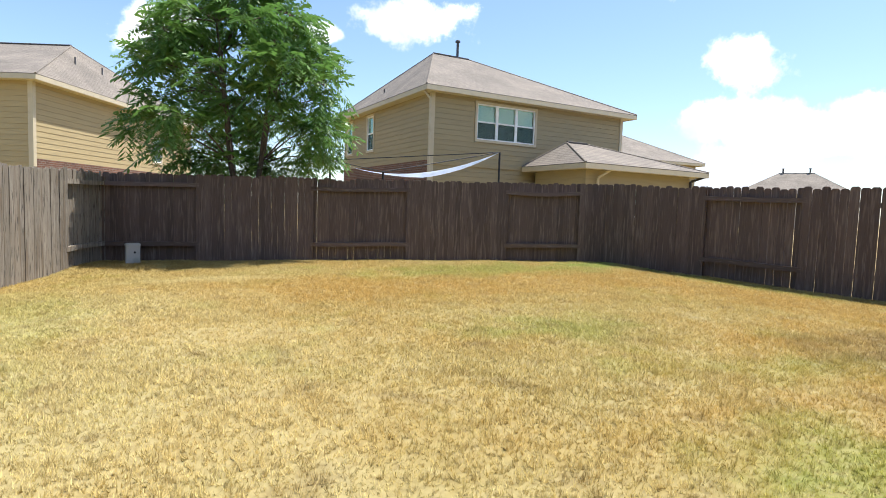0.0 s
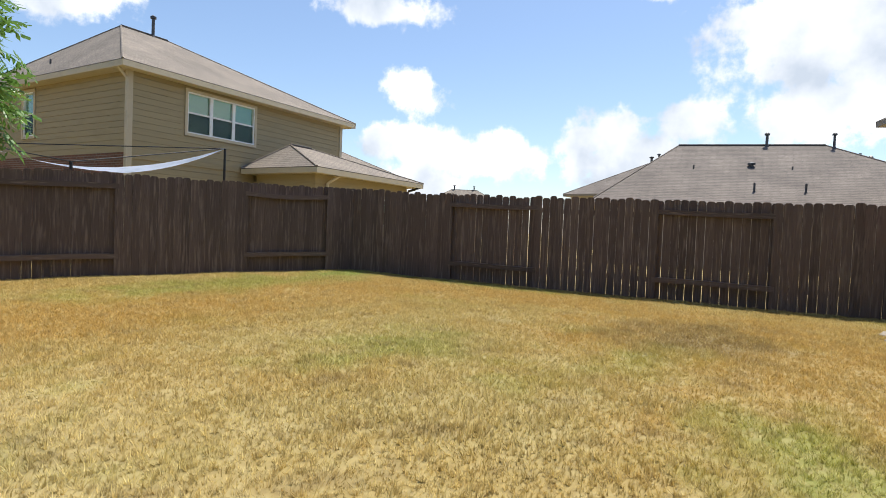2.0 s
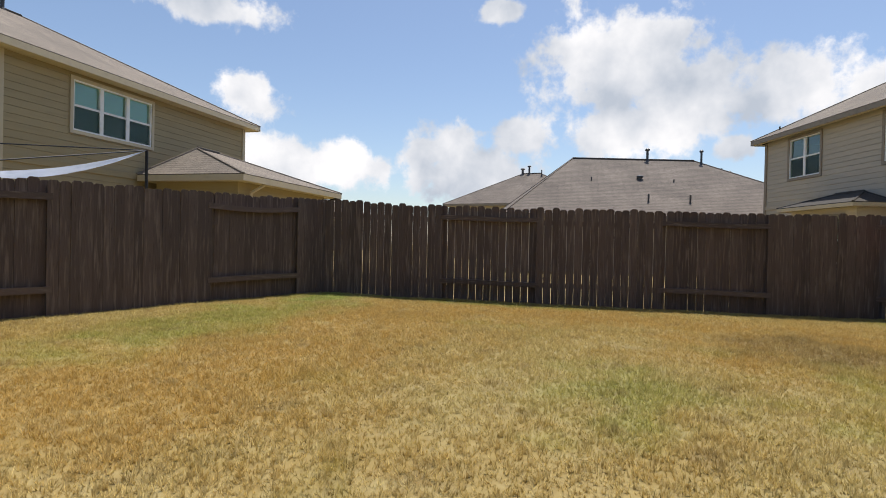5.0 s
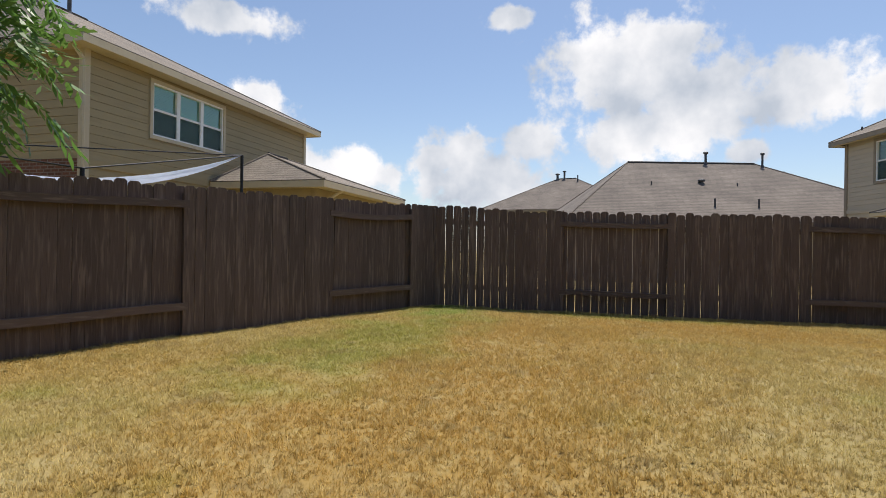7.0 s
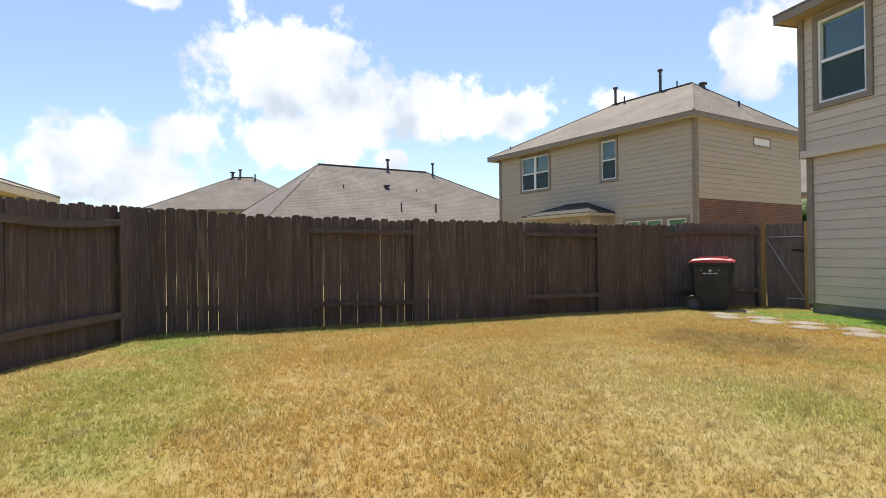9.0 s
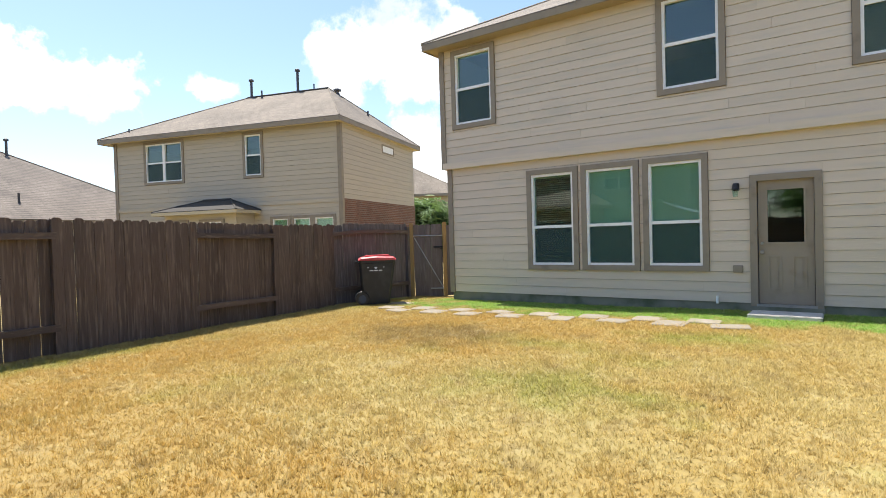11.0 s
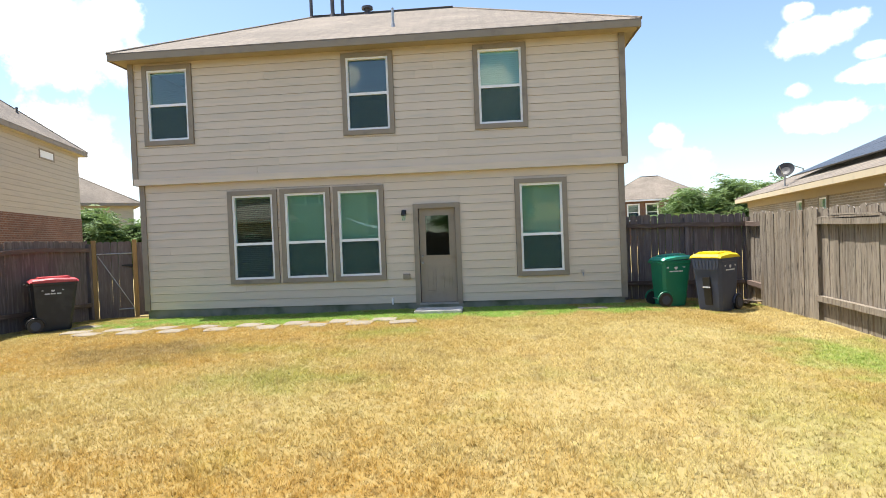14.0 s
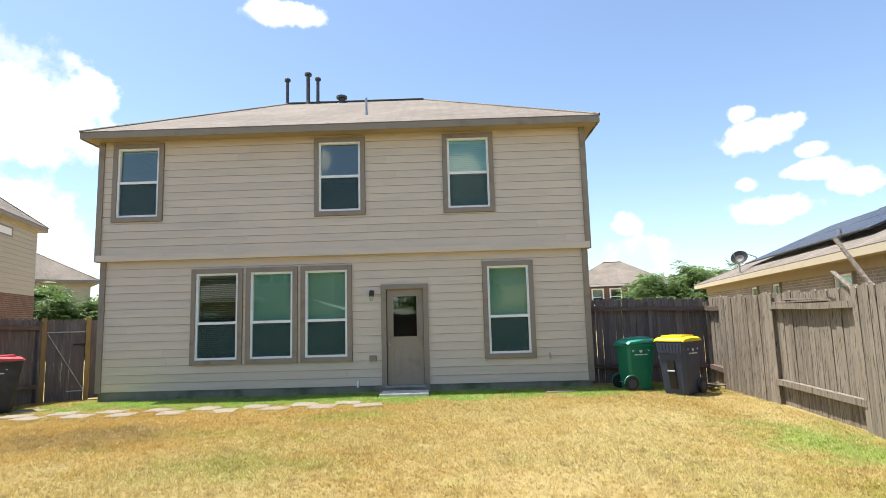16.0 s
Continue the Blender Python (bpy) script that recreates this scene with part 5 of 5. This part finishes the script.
def utility_box():
    u = thing("utility_box", "grey metal utility pedestal on the lawn", "utility box", m=pose(-0.83, 14.25, gz(-0.8, 14.2), 0, 0, 8) @ Matrix.Scale(0.98, 4))
    part("body", box(-0.13, -0.11, -0.05, 0.13, 0.11, 0.36, 0.015), M_UBOX, u)
    part("cover", box(-0.14, -0.12, 0.34, 0.14, 0.12, 0.41, 0.02), M_UBOX, u)
    bm = bmesh.new()
    add_tube(bm, (0.03, -0.11, 0.23), (0.03, -0.135, 0.23), 0.022, n=10)
    part("lock", bm, M_DARKM, u)


utility_box()


def slab(x, y, w, d, turn, rnd, top=0.022):
    bm = bmesh.new()
    pts = []
    for k, (sx, sy) in enumerate(((-1, -1), (1, -1), (1, 1), (-1, 1))):
        for a in (-0.18, 0.18):
            ang = math.atan2(sy * d, sx * w) + a * rnd.uniform(0.5, 1.0)
            pts.append((math.cos(ang) * w / 2 * 1.32 * rnd.uniform(0.93, 1.0), math.sin(ang) * d / 2 * 1.32 * rnd.uniform(0.93, 1.0)))
    pts = [(max(-w / 2, min(w / 2, px)), max(-d / 2, min(d / 2, py))) for px, py in pts]
    low = [bm.verts.new((px, py, -0.04)) for px, py in pts]
    mid = [bm.verts.new((px, py, top - 0.01)) for px, py in pts]
    up = [bm.verts.new((px * 0.96, py * 0.96, top)) for px, py in pts]
    for a, b in ((low, mid), (mid, up)):
        for k in range(len(pts)):
            bm.faces.new((a[k], a[(k + 1) % len(pts)], b[(k + 1) % len(pts)], b[k]))
    bm.faces.new(up)
    bmesh.ops.recalc_face_normals(bm, faces=bm.faces)
    ob = part("stepping_stone", bm, M_CONC, m=pose(x, y, gz(x, y), rnd.uniform(-1, 1), rnd.uniform(-1, 1), turn))
    tagged(ob, "worn pale concrete stepping stone in the grass", "stepping stone", "stepping stones")


STONES = [(9.35, 1.0), (9.1, 1.65), (8.65, 1.95), (8.3, 1.55), (7.75, 1.95), (7.35, 1.6), (6.95, 2.0), (6.5, 1.6), (6.1, 1.95), (5.65, 1.55), (5.2, 1.9), (4.75, 1.5), (4.3, 1.85), (3.85, 1.5), (3.45, 1.85), (3.05, 1.5), (2.65, 1.85)]


def stones():
    rnd = random.Random(41)
    for x, y in STONES:
        slab(x, y, rnd.uniform(0.44, 0.52), rnd.uniform(0.40, 0.46), rnd.uniform(-14, 14), rnd)


stones()
step = part("door_step", box(1.62, 0.30, -0.1, 2.58, 0.85, 0.06, 0.012), M_STEP)
tagged(step, "pale concrete step below the back door", "step")


def splash(x, y, turn):
    ob = part("splash_block", box(-0.28, -0.1, -0.03, 0.28, 0.1, 0.03, 0.01), M_CONC, m=pose(x, y, gz(x, y), 0, 0, turn))
    tagged(ob, "flat concrete paver lying in the grass", "paver")


splash(-0.95, 0.75, 4)


def debris():
    rnd = random.Random(43)
    for k in range(7):
        x, y = -4.0 + rnd.uniform(-0.15, 0.2), 0.2 + k * 0.12
        a = rnd.uniform(0, 180)
        ob = part("scrap_board", box(-rnd.uniform(0.12, 0.3), -0.045, 0, rnd.uniform(0.1, 0.25), 0.045, 0.018), M_DRY, m=pose(x, y, gz(x, y) + 0.012 + k * 0.02, rnd.uniform(-4, 4), rnd.uniform(-6, 6), a))
        tagged(ob, "broken piece of grey fence board on the ground", "scrap wood", "scrap boards")


debris()


def loose_planks():
    """Broken boards leaning and lying on top of the bleached fence."""
    for x, y, z, rx, ry, rz, L in ((-4.15, 3.4, 1.60, 4, 0, 85, 1.7), (-4.155, 3.5, 1.63, -3, 1, 84, 1.4), (-4.08, 4.75, 2.02, 0, 55, 100, 0.95), (-4.1, 4.45, 1.84, 0, 28, 80, 0.6)):
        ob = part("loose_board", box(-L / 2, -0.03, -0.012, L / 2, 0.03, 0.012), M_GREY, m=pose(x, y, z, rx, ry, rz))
        tagged(ob, "loose bleached board propped on the fence", "loose board", "loose boards")


loose_planks()

# ---- shade sail behind the back fence ----


def shade_sail():
    s = thing("shade_sail", "pale fabric sail slung between dark poles", "shade sail")
    P = [Vector(c) for c in SAIL]
    for p in P:
        part("pole", tube((p.x, p.y, -0.1), (p.x, p.y, p.z), 0.03, n=8), M_DARKM, s, "dark metal pole")
    a, b, c = P
    for u, v in ((a, c), (b, c), (a, b)):
        part("rope", tube(u, v, 0.012, n=6), M_DARKM, s)
    bm = bmesh.new()
    n, k = 16, 5
    rows = []
    for i in range(n + 1):
        f = i / n
        row = []
        for j in range(k + 1):
            g = j / k
            w = (1 - abs(2 * f - 1)) * 0.9
            base = a.lerp(c, f)
            base = base + Vector((0.1, -1.0, 0)) * (g - 0.3) * w
            base.z -= 0.50 * (1 - (2 * f - 1) ** 2) + 0.16 * g * w
            row.append(bm.verts.new(base))
        rows.append(row)
    for r0, r1 in zip(rows, rows[1:]):
        for j in range(k):
            bm.faces.new((r0[j], r1[j], r1[j + 1], r0[j + 1]))
    bmesh.ops.solidify(bm, geom=bm.faces[:], thickness=0.006)
    ob = part("cloth", bm, M_SAIL, s)
    for f in ob.data.polygons:
        f.use_smooth = True


SAIL = [(4.25, 18.4, 2.52), (4.7, 14.95, 2.05), (8.38, 15.36, 2.84)]
shade_sail()

# ---- trees ----


def leaf_cloud(rnd, centres, count, size, spread, pinnate=True):
    """Arching compound leaves: a stalk with paired narrow leaflets, scattered round twig ends."""
    vs, fs = [], []
    for _ in range(count):
        c = rnd.choice(centres)
        o = Vector((rnd.gauss(0, spread), rnd.gauss(0, spread), rnd.gauss(0, spread * 0.8))) + c
        out = Vector((rnd.uniform(-1, 1), rnd.uniform(-1, 1), rnd.uniform(-0.5, 0.5))).normalized()
        side = out.cross(Vector((0, 0, 1))).normalized()
        L = size * rnd.uniform(0.7, 1.3)
        pairs = 7 if pinnate else 2
        for k in range(pairs):
            f = (k + 1) / pairs
            root = o + out * L * f + Vector((0, 0, -0.35 * L * f * f))
            for s in (-1, 1):
                tip = root + side * s * L * 0.30 + out * L * 0.14 + Vector((0, 0, -0.10 * L * rnd.uniform(0, 2)))
                mid = (root + tip) / 2
                wv = out * L * 0.055
                i = len(vs)
                vs += [root, mid - wv, tip, mid + wv]
                fs.append((i, i + 1, i + 2, i + 3))
    return vs, fs


def mesh_from(name, vs, fs, material, parent=None):
    me = bpy.data.meshes.new(name)
    me.from_pydata(vs, [], fs)
    me.materials.append(material)
    return linked(name, me, parent)


def tree(label, x, y, height, crown_r, base_z, seed, leaves, size, material, lobes=26, spread=0.16):
    t = thing("tree", label, "tree", m=pose(x, y, ground_z(x, y)))
    rnd = random.Random(seed)
    bm = bmesh.new()
    add_tube(bm, (0, 0, -0.2), (0.06, 0.02, height * 0.35), height * 0.02, height * 0.014, 10)
    add_tube(bm, (0.06, 0.02, height * 0.35), (-0.05, 0.05, height * 0.85), height * 0.014, height * 0.004, 8)
    part("trunk", bm, M_BARK, t)
    tips = []
    for k in range(lobes):
        bm = bmesh.new()
        f = (k + 0.5) / lobes
        z = base_z + (height - base_z) * f
        r = crown_r * (math.sin(math.pi * min(1.0, 0.22 + 0.78 * f)) ** 0.6) * rnd.uniform(0.75, 1.08)
        a = k * 2.4 + rnd.uniform(-0.4, 0.4)
        z0 = max(0.5, z - r * 0.55)
        root = Vector((0.05 * math.cos(a), 0.05 * math.sin(a), min(z0, height * 0.82)))
        tip = Vector((r * math.cos(a), r * math.sin(a), z))
        add_tube(bm, root, root.lerp(tip, 0.55) + Vector((0, 0, 0.1)), 0.03, 0.018, 6)
        add_tube(bm, root.lerp(tip, 0.55) + Vector((0, 0, 0.1)), tip, 0.018, 0.006, 5)
        for g in (0.45, 0.7, 0.9, 1.0):
            p = root.lerp(tip, g)
            tips.append(p)
            for _ in range(3):
                q = p + Vector((rnd.gauss(0, 0.3), rnd.gauss(0, 0.3), rnd.gauss(0, 0.22))) * (crown_r / 2.2)
                tips.append(q)
                add_tube(bm, p, q, 0.007, 0.003, 4)
        part("limb", bm, M_BARK, t)
    vs, fs = leaf_cloud(rnd, tips, leaves, size, spread * crown_r / 2.2)
    mesh_from("crown", vs, fs, material, t)
    return t


def pecan(label, x, y, seed):
    """Broad multi-stemmed tree: lumps of drooping compound leaves round the limb ends, gaps between them."""
    t = thing("tree", label, "tree", m=pose(x, y, ground_z(x, y)))
    rnd = random.Random(seed)
    forks = []
    for k in range(4):
        a = k * 1.65 + 0.5
        f0, f1 = Vector((0.05 * math.cos(a), 0.05 * math.sin(a), 0.4)), Vector((0.45 * math.cos(a), 0.45 * math.sin(a), 2.2))
        f2 = Vector((0.85 * math.cos(a), 0.85 * math.sin(a), 4.3 + 0.4 * k))
        bm = bmesh.new()
        add_tube(bm, f0, f1, 0.075, 0.055, 8)
        add_tube(bm, f1, f2, 0.055, 0.02, 7)
        part("limb", bm, M_BARK, t)
        forks += [(f1, 0.0), (f1.lerp(f2, 0.5), 0.5), (f2, 1.0)]
    bm = bmesh.new()
    add_tube(bm, (0, 0, -0.2), (0, 0, 0.5), 0.15, 0.11, 10)
    part("trunk", bm, M_BARK, t)
    lumps = [Vector((1.40, -1.55, 3.85)), Vector((1.35, -1.50, 3.0))]
    lumps += [Vector(c) for c in ((-1.6, 0.35, 2.3), (-0.8, 0.7, 2.05), (0.0, 0.5, 2.2), (0.8, 0.6, 2.25), (1.6, 0.4, 2.4), (-2.0, 0.2, 2.9), (2.0, 0.3, 3.0), (-1.2, 0.4, 2.75))]
    while len(lumps) < 70:
        d = Vector((rnd.gauss(0, 1), rnd.gauss(0, 1), rnd.gauss(0, 1))).normalized() * rnd.uniform(0.45, 1.0) ** 0.6
        c = Vector((d.x * 2.25, d.y * 2.25, 3.85 + d.z * (2.8 if d.z > 0 else 2.2)))
        if y + c.y < 15.0 and c.z < 2.95:
            continue
        if all((c - q).length > 0.62 for q in lumps):
            lumps.append(c)
    vs, fs = [], []
    for c in lumps:
        near = min(forks, key=lambda q: (q[0] - c).length + 0.4 * max(0, q[0].z - c.z))[0]
        bm = bmesh.new()
        mid = near.lerp(c, 0.5) + Vector((0, 0, 0.12))
        add_tube(bm, near, mid, 0.024, 0.015, 6)
        add_tube(bm, mid, c, 0.015, 0.006, 5)
        r = rnd.uniform(0.2, 0.45)
        tips = []
        for _ in range(7):
            q = c + Vector((rnd.gauss(0, 1), rnd.gauss(0, 1), rnd.gauss(0, 0.6))).normalized() * r * rnd.uniform(0.4, 1.0)
            add_tube(bm, c, q, 0.006, 0.003, 4)
            tips.append(q)
        part("limb", bm, M_BARK, t)
        for q in tips:
            for _ in range(6):
                out = ((q - c).normalized() * 0.8 + Vector((rnd.uniform(-1, 1), rnd.uniform(-1, 1), rnd.uniform(-0.6, 0.5)))).normalized()
                side = out.cross(Vector((0, 0, 1))).normalized()
                L = rnd.uniform(0.34, 0.58)
                o = q + Vector((rnd.gauss(0, 0.07), rnd.gauss(0, 0.07), rnd.gauss(0, 0.05)))
                for k in range(7):
                    f = (k + 1) / 7
                    root = o + out * L * f + Vector((0, 0, -0.4 * L * f * f))
                    for s in (-1, 1):
                        tip = root + side * s * L * 0.30 + out * L * 0.16 + Vector((0, 0, -0.14 * L * rnd.uniform(0, 2)))
                        m, wv, i = (root + tip) / 2, out * L * 0.062, len(vs)
                        vs += [root, m - wv, tip, m + wv]
                        fs.append((i, i + 1, i + 2, i + 3))
    mesh_from("crown", vs, fs, M_LEAF, t)


pecan("leafy green pecan-like tree rising behind the fence", 1.42, 15.2, 51)
for k, (x, y, hgt, r, sd) in enumerate(((-13.0, -28, 3.9, 2.3, 61), (-15.4, -27, 4.4, 2.6, 62), (-17.6, -28.5, 4.3, 2.5, 66), (-19.6, -27.5, 4.2, 2.5, 63), (22.5, -17, 3.6, 1.9, 64), (20.5, -18.5, 2.9, 1.5, 65))):
    tree("bushy green tree beyond the houses", x, y, hgt, r, 0.4, sd, 4600, 0.6, M_LEAF2, 22)

# street lamp and poles far off


def street_lamp(x, y, h):
    s = thing("street_lamp", "slim grey street lamp far off", "street lamp", m=pose(x, y, 0))
    part("pole", tube((0, 0, 0), (0, 0, h), 0.07, 0.05, 8), M_STEEL, s)
    bm = bmesh.new()
    add_tube(bm, (0, 0, h), (1.0, 0.2, h + 0.3), 0.035, n=6)
    part("arm", bm, M_STEEL, s)
    part("lamp_head", box(0.9, 0.1, h + 0.24, 1.4, 0.32, h + 0.34, 0.02), M_STEEL, s)


street_lamp(-21.5, -30.0, 5.4)

# ---- grass ----


def value_noise(x, y, cell, seed):
    """Smooth random field between 0 and 1 with bumps of the given size."""
    table = np.random.default_rng(seed).random((512, 512))
    u, v = x / cell + 1000.0, y / cell + 1000.0
    i, j = np.floor(u).astype(int), np.floor(v).astype(int)
    f, g = u - i, v - j
    f, g = f * f * (3 - 2 * f), g * g * (3 - 2 * g)
    i, j, i2, j2 = i % 512, j % 512, (i + 1) % 512, (j + 1) % 512
    return (table[i, j] * (1 - f) + table[i2, j] * f) * (1 - g) + (table[i, j2] * (1 - f) + table[i2, j2] * f) * g


def grass():
    """Tufts of five blades that share a root; clumps differ in height and lean."""
    rng = np.random.default_rng(7)
    x = rng.uniform(-4.5, 10.9, TUFTS)
    y = rng.uniform(-0.5, 14.9, TUFTS)
    # weeds and uneven clumps
    cx = np.concatenate([rng.uniform(-2, 10, 420), rng.normal(6.0, 1.0, 110)])
    cy = np.concatenate([rng.uniform(1.0, 12, 420), rng.normal(4.2, 0.6, 110)])
    tx = np.repeat(cx, 16) + rng.normal(0, 0.05, 16 * len(cx))
    ty = np.repeat(cy, 16) + rng.normal(0, 0.05, 16 * len(cx))
    tall = np.concatenate([np.ones(TUFTS), np.full(len(tx), 1.7)])
    x, y = np.concatenate([x, tx]), np.concatenate([y, ty])
    west = np.interp(y, [-0.5, 0.6, 4.8, 9.2, 14.9], [-4.4, -4.28, -4.05, -3.2, -1.5])
    east = np.interp(y, [-0.2, 1.75, 5.4, 9.4, 11.7], [10.16, 10.76, 10.27, 9.64, 9.05])
    north = np.interp(x, [-1.6, 0.4, 2.7, 4.8, 6.9, 9.1], [14.9, 14.36, 14.08, 13.36, 12.55, 11.6])
    ok = (x > west) & (x < east) & (y < north) & (y > np.where((x < -1.78) | (x > 8.7), -0.45, 0.02))
    ok &= ~((x > 1.60) & (x < 2.60) & (y > 0.26) & (y < 0.89))
    for sx, sy in STONES:
        ok &= (x - sx) ** 2 + (y - sy) ** 2 > 0.16 ** 2
    x, y, tall = x[ok], y[ok], tall[ok]
    n = len(x)
    clump = 0.35 * value_noise(x, y, 0.09, 1) + 0.2 * value_noise(x, y, 0.30, 2) + 0.45 * value_noise(x, y, 0.04, 3)
    clump = np.clip((clump - 0.25) * 2.0, 0, 1)
    lean_to = 6 * np.pi * value_noise(x, y, 0.11, 4)
    z = ground_zs(x, y) - 0.006
    B = 5
    root = np.stack([x, y, z], 1)
    co = np.empty((n, 1 + 2 * B, 3), np.float32)
    co[:, 0] = root
    for k in range(B):
        d = lean_to + rng.normal(0, 1.4, n)
        h = tall * (0.021 + 0.022 * clump) * rng.uniform(0.5, 1.3, n)
        out = h * rng.uniform(0.1, 1.2, n)
        w = rng.uniform(0.003, 0.0062, n)
        co[:, 1 + 2 * k] = root + np.stack([-w * np.sin(d), w * np.cos(d), rng.uniform(0, 0.004, n)], 1)
        co[:, 2 + 2 * k] = root + np.stack([out * np.cos(d), out * np.sin(d), h], 1)
    face = np.array([[0, 1 + 2 * k, 2 + 2 * k] for k in range(B)], np.int32).ravel()
    idx = (np.arange(n, dtype=np.int32)[:, None] * (1 + 2 * B) + face[None, :]).ravel()
    me = bpy.data.meshes.new("grass")
    me.vertices.add(n * (1 + 2 * B))
    me.vertices.foreach_set("co", co.ravel())
    me.loops.add(len(idx))
    me.loops.foreach_set("vertex_index", idx)
    me.polygons.add(n * B)
    me.polygons.foreach_set("loop_start", np.arange(0, len(idx), 3, dtype=np.int32))
    me.update(calc_edges=True)
    me.materials.append(M_BLADE)
    tagged(new("grass", me), "short dry lawn, straw-yellow with green patches", "grass", kind="stuff")


TUFTS = 560000
grass()
